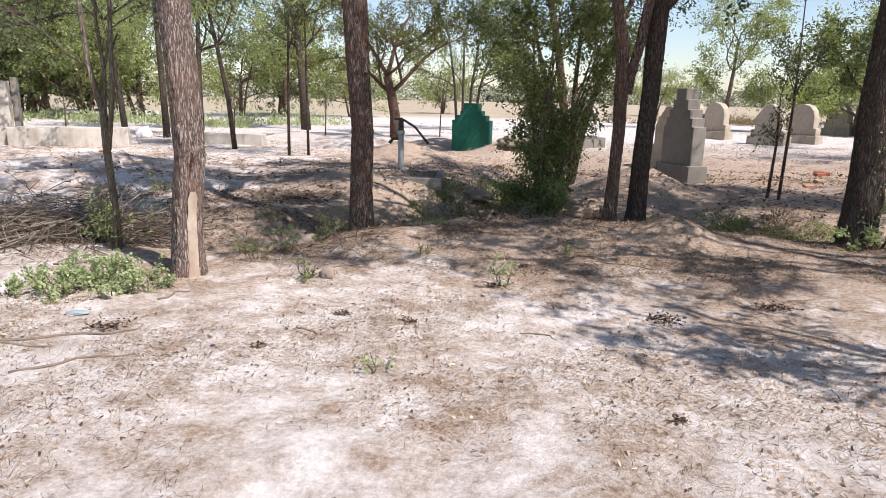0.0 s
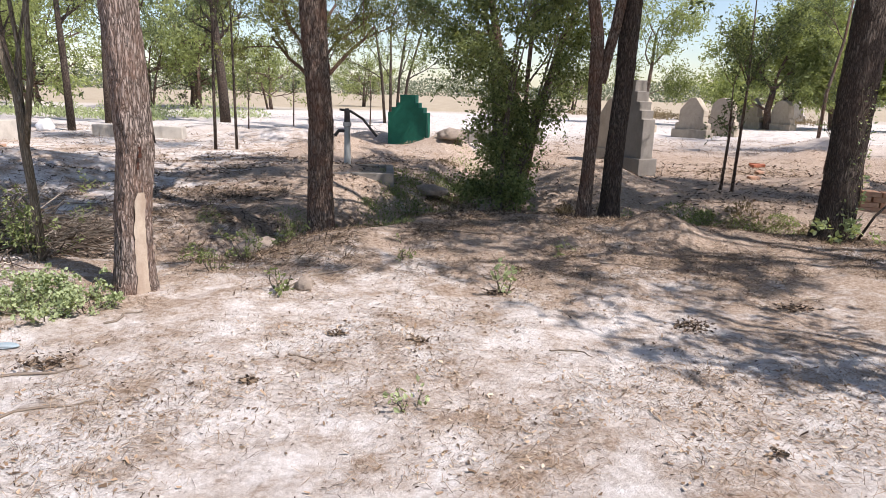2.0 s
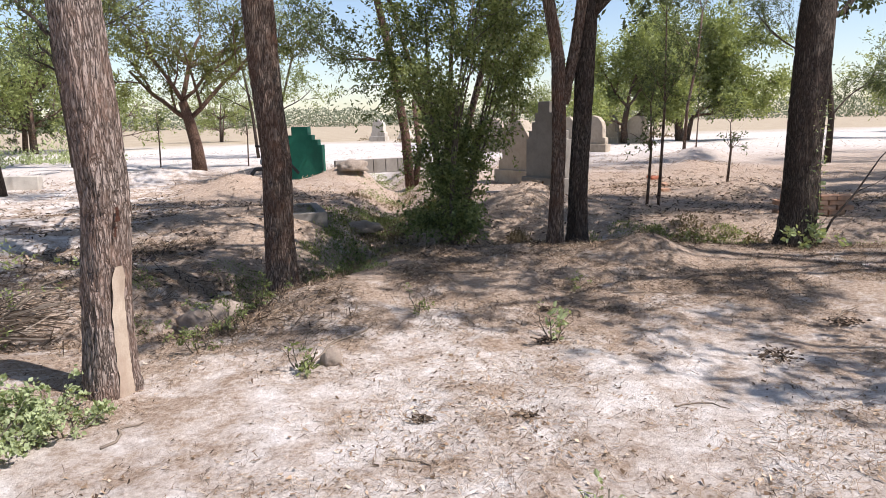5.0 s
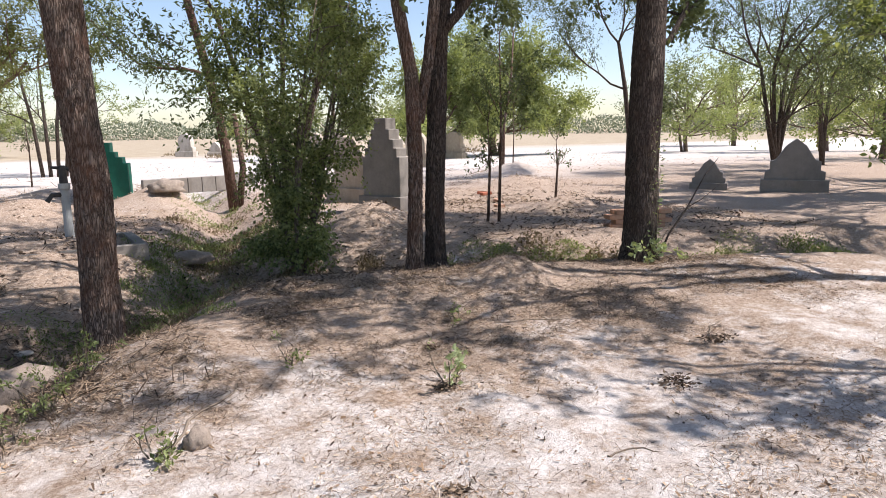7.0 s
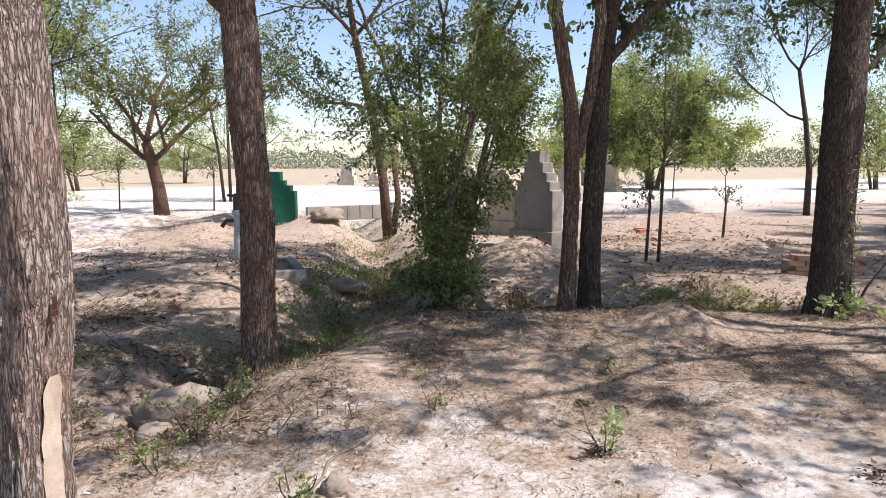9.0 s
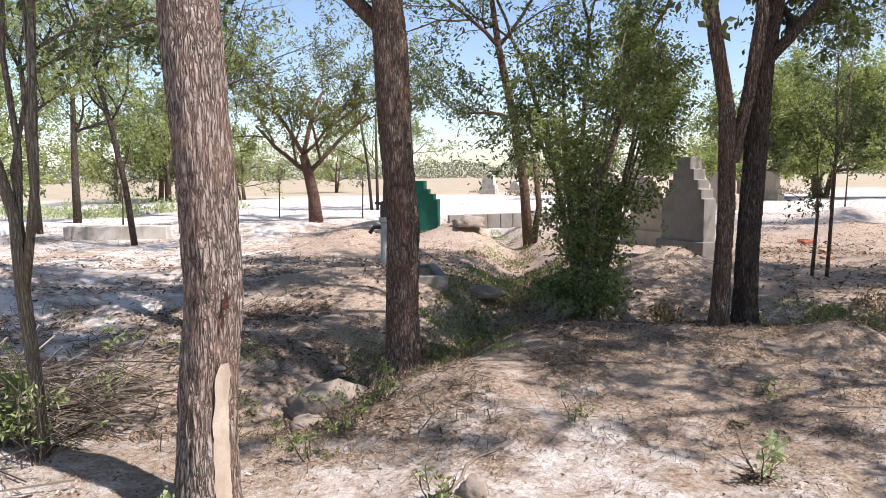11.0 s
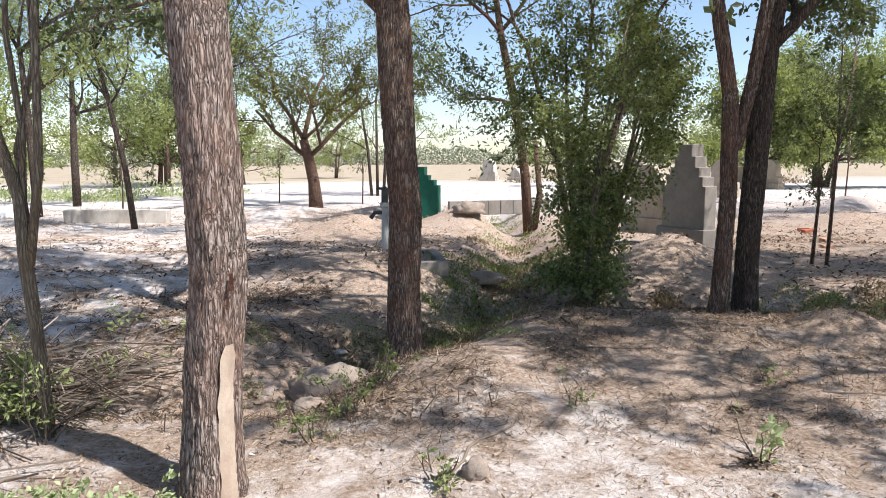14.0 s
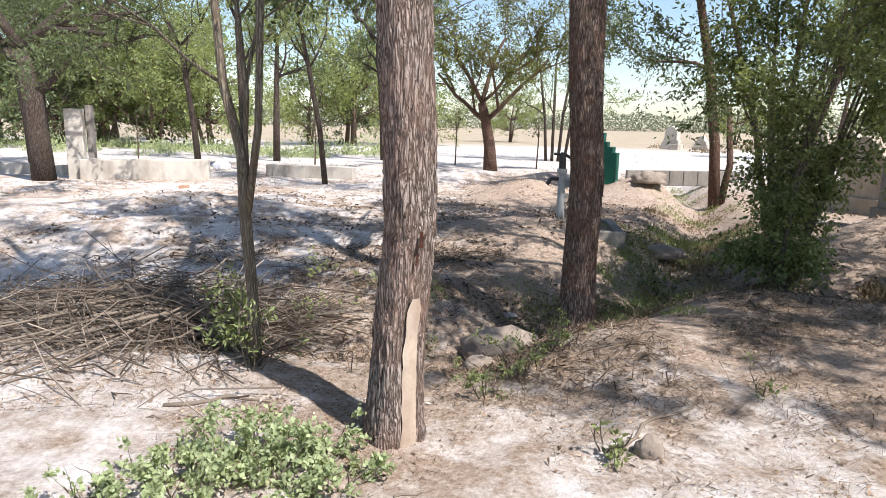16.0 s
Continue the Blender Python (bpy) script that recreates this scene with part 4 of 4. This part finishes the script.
scrub(3, along(DITCH_B[1:5], 42, 0.35, 0.12, 0.4, 0.08, 0.26), 0.035, 0.014, LEAF_BUSH, "ditch_weeds", "green weeds growing along the ditch", 800)
scrub(4, along(DITCH_A[2:6], 34, 0.35, 0.1, 0.32, 0.05, 0.2), 0.03, 0.012, LEAF_BUSH, "ditch_weeds", "sparse green weeds in the dry ditch", 520)
scrub(6, along(DITCH_A[3:8], 60, 0.4, 0.15, 0.45, 0.06, 0.3), 0.05, 0.016, LEAF_BUSH, "ditch_weeds", "green weeds and creepers lining the ditch", 300)
scrub(7, along(DITCH_A[2:7], 40, 0.45, 0.15, 0.4, 0.04, 0.14), 0.06, 0.016, LEAF_DRY, "dry_weeds", "dry brown stalks lining the ditch", 420)
scrub(5, along(DITCH_B[0:3], 22, 0.3, 0.1, 0.3, 0.08, 0.25), 0.06, 0.022, LEAF_DRY, "dry_weeds", "dry brown weeds below the bank", 420)


# ---- weeds with leafy stems ----
def weed(seed, at, h, stems, leaves, leaf, L, W, label, spread=0.5, name="weed"):
    rng = np.random.default_rng(seed)
    ob = thing(name, pose(at[0], at[1], surface(*at) - 0.02), label, "weed", "weeds")
    tips = []
    for k in range(stems):
        a = 2 * math.pi * k / stems + rng.uniform(-0.4, 0.4)
        out = []
        grow(rng, (0.03 * math.cos(a), 0.03 * math.sin(a), 0), (spread * math.cos(a), spread * math.sin(a), 1), h, 0.006, 0, 1, out, tips, 0.8, 0.1, 2)
        child("stem", mesh_from("stem", *tubes(out), BARK_PALE), ob)
    V, F = crown_leaves(rng, tips, leaves, L, W, h * 0.22, 0.1)
    child("foliage", mesh_from("foliage", V, F, leaf), ob)
    return ob


for k, (x, y, h, n) in enumerate(((-2.55, 4.5, 0.2, 520), (-2.75, 4.3, 0.24, 700), (-2.4, 4.36, 0.16, 300), (-2.98, 4.1, 0.22, 620), (-3.12, 4.32, 0.2, 420), (-2.86, 4.5, 0.2, 500), (-2.6, 4.2, 0.17, 360), (-3.3, 4.0, 0.16, 300))):
    weed(80 + k, (x, y), h * 0.9, 7, int(n * 1.5), LEAF_GREY, 0.028, 0.02, "broad-leaved pale green weed in bright sun", 0.9)
weed(90, (0.36, 4.92), 0.26, 3, 60, LEAF_GREY, 0.045, 0.03, "small lone pale weed on bare soil", 0.35)
weed(91, (-1.55, 6.2), 0.22, 5, 300, LEAF_BUSH, 0.03, 0.013, "green weed at the ditch edge")
weed(92, (-1.75, 5.75), 0.24, 5, 320, LEAF_BUSH, 0.03, 0.013, "green weed at the ditch edge")
weed(93, (-1.9, 5.35), 0.18, 4, 240, LEAF_BUSH, 0.03, 0.013, "green weed at the ditch edge")
weed(94, (-1.28, 4.85), 0.16, 4, 110, LEAF_BUSH, 0.035, 0.018, "small green weed on sandy soil")
weed(95, (4.05, 6.72), 0.42, 4, 220, LEAF_GREY, 0.06, 0.045, "pale creeping weed at a trunk's foot", 0.3)
def creeper(seed, host_at, radius, z0, z1, count):
    rng = np.random.default_rng(seed)
    gz = surface(*host_at)
    ob = thing("creeper", pose(host_at[0], host_at[1], gz), "pale thin creeper climbing a dark trunk", "creeper")
    for k in range(3):
        a0 = -1.75 + 0.35 * k
        pts = [(0.02 + (radius + 0.012) * math.cos(a0 + 0.2 * math.sin(q * 1.3 + k)), (radius + 0.012) * math.sin(a0 + 0.2 * math.sin(q * 1.3 + k)), z0 + (z1 - z0) * q / 9 * (1 - 0.2 * k)) for q in range(10)]
        child("stem", mesh_from("stem", *tubes([(pts, [0.006 - 0.0004 * q for q in range(10)], 4)]), BARK_PALE), ob)
    A = rng.uniform(-2.0, -0.8, count)
    Z = z0 + (z1 - z0) * rng.random(count) ** 1.5
    P = np.stack([0.02 + np.cos(A) * (radius + 0.02), np.sin(A) * (radius + 0.02), Z], 1)
    D = np.stack([np.cos(A), np.sin(A), rng.normal(0.1, 0.5, count)], 1) + rng.normal(0, 0.5, (count, 3))
    V, F = leaf_quads(rng, P, D, 0.04, 0.018)
    child("foliage", mesh_from("foliage", V, F, LEAF_GREY), ob)


creeper(7, (4.11, 6.95), 0.185, 0.05, 1.7, 150)
weed(96, (-3.32, 5.45), 0.6, 5, 480, LEAF_BRIGHT, 0.03, 0.012, "bright feathery weed round a sapling", 0.25)
weed(97, (-3.6, 5.75), 0.4, 5, 500, LEAF_BUSH, 0.05, 0.022, "green weed beside brushwood")
weed(98, (-0.3, 3.0), 0.1, 3, 40, LEAF_GREY, 0.03, 0.02, "tiny weed on sandy soil")
weed(99, (1.0, 5.9), 0.12, 3, 60, LEAF_BUSH, 0.03, 0.014, "tiny weed on the bank")
weed(100, (-0.4, 5.6), 0.12, 3, 70, LEAF_BUSH, 0.03, 0.014, "tiny weed on the bank")

# ---- brushwood and fallen sticks ----
pile = thing("brushwood_pile", pose(-4.75, 6.2, surface(-4.75, 6.2)), "heap of dry grey cut branches", "brushwood")
rb = random.Random(3)
paths = []
for k in range(1500):
    a = rb.gauss(2.9, 0.55)
    L = rb.uniform(0.3, 1.5)
    cx, cy = min(1.05, rb.gauss(0.05, 0.95)), rb.gauss(0.1, 0.55)
    cz = abs(rb.gauss(0, 0.21)) * max(0.2, 1.2 - math.hypot(cx, cy) * 0.7) + 0.05
    pts = []
    for i in range(4):
        f = i / 3 - 0.5
        pts.append((cx + math.cos(a) * L * f + rb.gauss(0, 0.03), cy + math.sin(a) * L * f + rb.gauss(0, 0.03), max(0.01, cz + rb.gauss(0, 0.04) + f * rb.gauss(0, 0.2))))
    r = rb.uniform(0.002, 0.007)
    paths.append((pts, [r, r * 0.9, r * 0.7, r * 0.4], 3))
tagged(child("brush", mesh_from("brush", *tubes(paths), TWIG), pile), kind="stuff")
for k in range(30):
    a = rb.gauss(3.5, 0.4)
    L = rb.uniform(1.2, 2.2)
    cx, cy = rb.uniform(-0.2, 0.9), rb.uniform(-0.5, 0.4)
    pts = [(cx + math.cos(a) * L * f, cy + math.sin(a) * L * f + 0.06 * math.sin(5 * f + k), 0.32 - 0.25 * f + 0.03 * math.sin(7 * f + k)) for f in (0, 0.25, 0.5, 0.75, 1)]
    r = rb.uniform(0.007, 0.013)
    child("stick", mesh_from("stick", *tubes([(pts, [r, r, r * 0.9, r * 0.7, r * 0.4], 6)]), TWIG, True), pile)


def fallen(x, y, ang, L, r):
    pts = []
    for i in range(7):
        f = i / 6 - 0.5
        px, py = x + math.cos(ang) * L * f + 0.03 * math.sin(9 * f + x), y + math.sin(ang) * L * f + 0.03 * math.cos(7 * f)
        pts.append((px - x, py - y, surface(px, py) + r * 0.7))
    ob = new("fallen_stick", mesh_from("fallen_stick", *tubes([(pts, [r, r, r * 0.95, r * 0.9, r * 0.8, r * 0.6, r * 0.3], 6)]), TWIG, True))
    ob.matrix_basis = pose(x, y, 0)
    tagged(ob, "dry grey stick lying on the soil", "stick", "fallen sticks")


for x, y, a, L, r in ((-1.0, 5.2, 0.9, 0.8, 0.009), (-2.15, 4.3, 1.1, 0.25, 0.008), (-0.6, 7.6, 0.8, 1.1, 0.012), (0.2, 6.6, 0.1, 0.9, 0.008), (-2.4, 3.3, 0.4, 0.9, 0.01), (-2.7, 3.1, 0.2, 0.7, 0.01), (-2.0, 2.9, 0.6, 0.6, 0.008), (-0.9, 3.6, -0.6, 0.25, 0.006),
                      (0.7, 5.35, 0.1, 0.2, 0.01), (2.6, 4.8, 0.5, 0.4, 0.007), (0.6, 3.7, -0.4, 0.3, 0.005), (-3.3, 5.0, 0.3, 0.5, 0.012), (1.5, 5.6, -0.3, 0.6, 0.006), (-1.3, 6.1, 0.6, 0.7, 0.009), (0.1, 8.4, 0.5, 1.3, 0.014), (4.6, 6.9, 0.7, 1.2, 0.012)):
    fallen(x, y, a, L, r)
# bare branch leaning from the thick trunk
ob = new("dead_branch", mesh_from("dead_branch", *tubes([([(0, 0, 0), (0.12, -0.05, 0.3), (0.35, -0.1, 0.6), (0.62, -0.1, 0.95), (0.85, -0.1, 1.15)], [0.014, 0.012, 0.01, 0.007, 0.003], 6), ([(0.35, -0.1, 0.6), (0.6, -0.1, 0.68), (0.9, -0.12, 0.85)], [0.007, 0.005, 0.002], 5)]), BARK_DARK, True))
ob.matrix_basis = pose(4.32, 6.85, surface(4.32, 6.85) - 0.02)
tagged(ob, "thin bare dead branch standing beside a trunk", "branch")

# ---- scars on the nearest trunk ----
def trunk_patch(name, a0, half, z0, z1, r, mat, label, host, seed, ragged=0.2):
    V, F = [], []
    nz, na = 26, 12
    for i in range(nz + 1):
        z = z0 + (z1 - z0) * i / nz
        e = half * (1 + ragged * noise.noise((z * 9, seed, 0))) * min(1.0, 0.55 + 7 * min(i + 4, nz - i) / nz)
        for k in range(na + 1):
            a = a0 + e * (2 * k / na - 1)
            cx = 0.03 * min(z, 0.6) / 0.6 + 0.05 * max(0, min(1, (z - 0.6) / 0.45))
            rr = r * (1 + 0.28 * math.exp(-max(0, z - 0.12) / 0.16)) + 0.004 * noise.noise((a * 9, z * 25, seed))
            V.append((cx + math.cos(a) * rr, math.sin(a) * rr, z))
    for i in range(nz):
        for k in range(na):
            q = i * (na + 1) + k
            F.append((q, q + 1, q + na + 2, q + na + 1))
    child(name, mesh_from(name, V, F, mat, True), host, label)


first = bpy.data.objects["tree"]
trunk_patch("bare_wood", -0.66, 0.36, 0.0, 0.77, 0.112, BARE_WOOD, "stripped pale wood streaked with brown", first, 3, 0.35)
trunk_patch("sap_wound", -0.84, 0.15, 1.01, 1.085, 0.124, SAP, "dark red sap wound", first, 9, 0.9)
trunk_patch("sap_wound", -0.92, 0.06, 0.93, 0.985, 0.123, SAP, "dark red sap wound", first, 13, 0.9)

# ---- bricks, rubble and rubbish ----
bricks = thing("brick_stack", pose(5.75, 8.95, surface(5.75, 8.95) - 0.02, 0, 0, -20), "small stack of loose fired bricks", "bricks")
me = bpy.data.meshes.new("brick")
bm = box(-0.11, 0.11, -0.052, 0.052, 0, 0.068, 0.006)
bm.to_mesh(me)
bm.free()
me.materials.append(BRICK)
for r in range(4):
    for c in range(4):
        for d in range(2):
            b = child("brick", me, bricks)
            b.matrix_basis = pose(c * 0.235 + (0.11 if r % 2 else 0) + rb.uniform(-0.01, 0.01), d * 0.12 + rb.uniform(-0.01, 0.01), r * 0.071, 0, 0, rb.uniform(-4, 4))
for x, y, m, a in ((7.1, 14.5, RED_LITTER, 20), (7.3, 14.6, RED_LITTER, 70), (7.2, 14.75, RED_LITTER, -30), (6.4, 13.0, BRICK, 40), (5.9, 12.2, BRICK, 10), (-0.2, 9.75, BRICK, 80), (-9.6, 15.2, BRICK, 30)):
    me2 = me.copy()
    me2.materials[0] = m
    ob = new("loose_brick", me2)
    ob.matrix_basis = pose(x, y, surface(x, y) - 0.005, rb.uniform(-15, 15), 0, a)
    tagged(ob, "loose reddish brick lying on the ground", "brick", "loose bricks")


def crumpled(at, size, mat, label, seed, name="plastic_bag", cat="bag"):
    bm = bmesh.new()
    bmesh.ops.create_icosphere(bm, subdivisions=3, radius=1)
    for v in bm.verts:
        n = 1 + 0.35 * noise.noise(v.co * 2.3 + Vector((seed, 0, 0))) + 0.18 * abs(noise.noise(v.co * 6 + Vector((0, seed, 0))))
        v.co = Vector((v.co.x * size[0] * n, v.co.y * size[1] * n, max(-0.3, v.co.z) * size[2] * n))
    me = bpy.data.meshes.new(name)
    bm.to_mesh(me)
    bm.free()
    me.polygons.foreach_set("use_smooth", [True] * len(me.polygons))
    me.materials.append(mat)
    ob = new(name, me)
    ob.matrix_basis = pose(at[0], at[1], surface(*at) + size[2] * 0.3)
    tagged(ob, label, cat)


crumpled((-11.4, 20.3), (0.24, 0.2, 0.26), WHITE_BAG, "crumpled white plastic bag on the soil", 1)
crumpled((2.75, 8.05), (0.12, 0.08, 0.05), WHITE_BAG, "crumpled white plastic scrap in the ditch", 4, "plastic_scrap", "litter")
crumpled((-1.95, 7.9), (0.08, 0.05, 0.025), CEMENT_PALE, "flattened pale plastic scrap on the bank", 7, "plastic_scrap", "litter")
crumpled((-1.1, 4.85), (0.06, 0.05, 0.07), CLOD, "grey-brown stone beside a small weed", 11, "stone", "stone")
crumpled((-1.9, 6.98), (0.34, 0.2, 0.2), CLOD, "pale lump of earth on the ditch bank", 15, "earth_lump", "earth")
crumpled((-2.57, 3.75), (0.075, 0.035, 0.015), WRAPPER, "flattened blue-grey plastic wrapper on litter", 29, "plastic_scrap", "litter")
crumpled((-2.05, 6.5), (0.14, 0.12, 0.1), CLOD, "pale lump of earth on the ditch bank", 18, "earth_lump", "earth")
crumpled((0.5, 17.0), (0.35, 0.28, 0.2), CLOD, "lump of earth on a grave mound", 21, "earth_lump", "earth")
crumpled((-0.15, 10.9), (0.3, 0.2, 0.12), CLOD, "pale lump of earth on the ditch bank", 24, "earth_lump", "earth")

# ---- dry litter over the soil ----
def litter(seed, n, box_, lmin, lmax, w, name, label, mat, lift=0.004, fold=0.3):
    rng = np.random.default_rng(seed)
    X, Y = rng.uniform(box_[0], box_[1], n * 3), rng.uniform(box_[2], box_[3], n * 3)
    keep = [i for i in range(n * 3) if noise.noise((X[i] * 0.8, Y[i] * 0.8, 7.0)) + 0.6 * noise.noise((X[i] * 2.6, Y[i] * 2.6, 2.0)) > rng.uniform(-0.45, 0.5)][:n]
    X, Y = X[keep], Y[keep]
    Z = np.array([surface(float(x), float(y)) for x, y in zip(X, Y)]) + lift
    m = len(keep)
    a = rng.uniform(0, 6.283, m)
    D = np.stack([np.cos(a), np.sin(a), rng.normal(0, fold, m)], 1)
    L = rng.uniform(lmin, lmax, (m, 1))
    S = np.stack([-np.sin(a), np.cos(a), rng.normal(0, 0.4, m)], 1) * w
    P = np.stack([X, Y, Z], 1)
    lifted = np.array((0, 0, 1)) * np.abs(D[:, 2:3]) * L
    V = np.stack([P - D * L / 2 - S + lifted / 2, P - D * L / 2 + S + lifted / 2, P + D * L / 2 + S * 0.5 + lifted / 2, P + D * L / 2 - S * 0.5 + lifted / 2], 1).reshape(-1, 3)
    F = np.arange(m * 4).reshape(-1, 4)
    tagged(new(name, mesh_from(name, V, F, mat)), label, "litter", kind="stuff")


DARK = mat_island("dark_debris", [(0, (0.025, 0.017, 0.012)), (0.5, (0.09, 0.062, 0.042)), (1, (0.3, 0.22, 0.15))])
litter(1, 110000, (-4.5, 5.5, 1.0, 7.5), 0.012, 0.06, 0.0011, "dry_litter", "fine dry stalks and needles on the soil", STRAW)
litter(2, 36000, (-9.0, 9.0, 6.5, 14.0), 0.03, 0.11, 0.0025, "dry_litter", "dry stalks under the trees", STRAW)
litter(3, 12000, (-5.0, 6.0, 1.0, 8.5), 0.01, 0.03, 0.006, "fallen_leaves", "small curled dry leaves on the soil", STRAW, 0.006)
litter(4, 16000, (-14.0, 12.0, 13.0, 24.0), 0.05, 0.18, 0.005, "dry_litter", "dry stalks among the graves", STRAW)
litter(6, 16000, (-5.0, 6.0, 1.5, 9.0), 0.008, 0.03, 0.0025, "dark_litter", "dark rotted leaf bits on the soil", DARK, 0.006)
litter(7, 9000, (-8.0, 9.0, 7.5, 15.0), 0.03, 0.08, 0.012, "dark_litter", "dark fallen leaves under the trees", DARK, 0.008)

litter(8, 30000, (-2.2, 4.6, 5.2, 9.0), 0.02, 0.08, 0.002, "dark_litter", "dark dry stalks matted over the bank", DARK, 0.006)
litter(9, 9000, (-5.5, -0.8, 5.6, 9.5), 0.04, 0.14, 0.004, "dark_litter", "dark dry stalks matted in the ditch", DARK, 0.008)

litter(10, 3500, (-24.0, 28.0, 19.0, 40.0), 0.05, 0.18, 0.008, "field_litter", "dry stalks and crumbs on the bare field", STRAW, 0.02)


def debris(seed, spots):
    """Small dark heaps of rotted leaves and bark."""
    rng = np.random.default_rng(seed)
    for x, y, r in spots:
        n = int(90 * r / 0.08)
        P = np.stack([rng.normal(0, r * 0.5, n), rng.normal(0, r * 0.35, n), rng.uniform(0, r * 0.25, n)], 1)
        V, F = leaf_quads(rng, P, rng.normal(0, 1, (n, 3)) * (1, 1, 0.25), 0.035, 0.014)
        ob = new("leaf_debris", mesh_from("leaf_debris", V, F, DARK))
        ob.matrix_basis = pose(x, y, surface(x, y) + 0.004)
        tagged(ob, "small dark heap of rotted leaves on pale soil", "debris", "leaf debris", "stuff")


debris(9, [(-0.27, 3.82, 0.055), (0.3, 4.88, 0.10), (-0.75, 3.95, 0.05), (0.55, 5.5, 0.06), (1.5, 4.2, 0.13), (2.4, 4.6, 0.12), (-1.1, 3.3, 0.05), (1.2, 2.6, 0.04), (-2.2, 3.5, 0.14)])
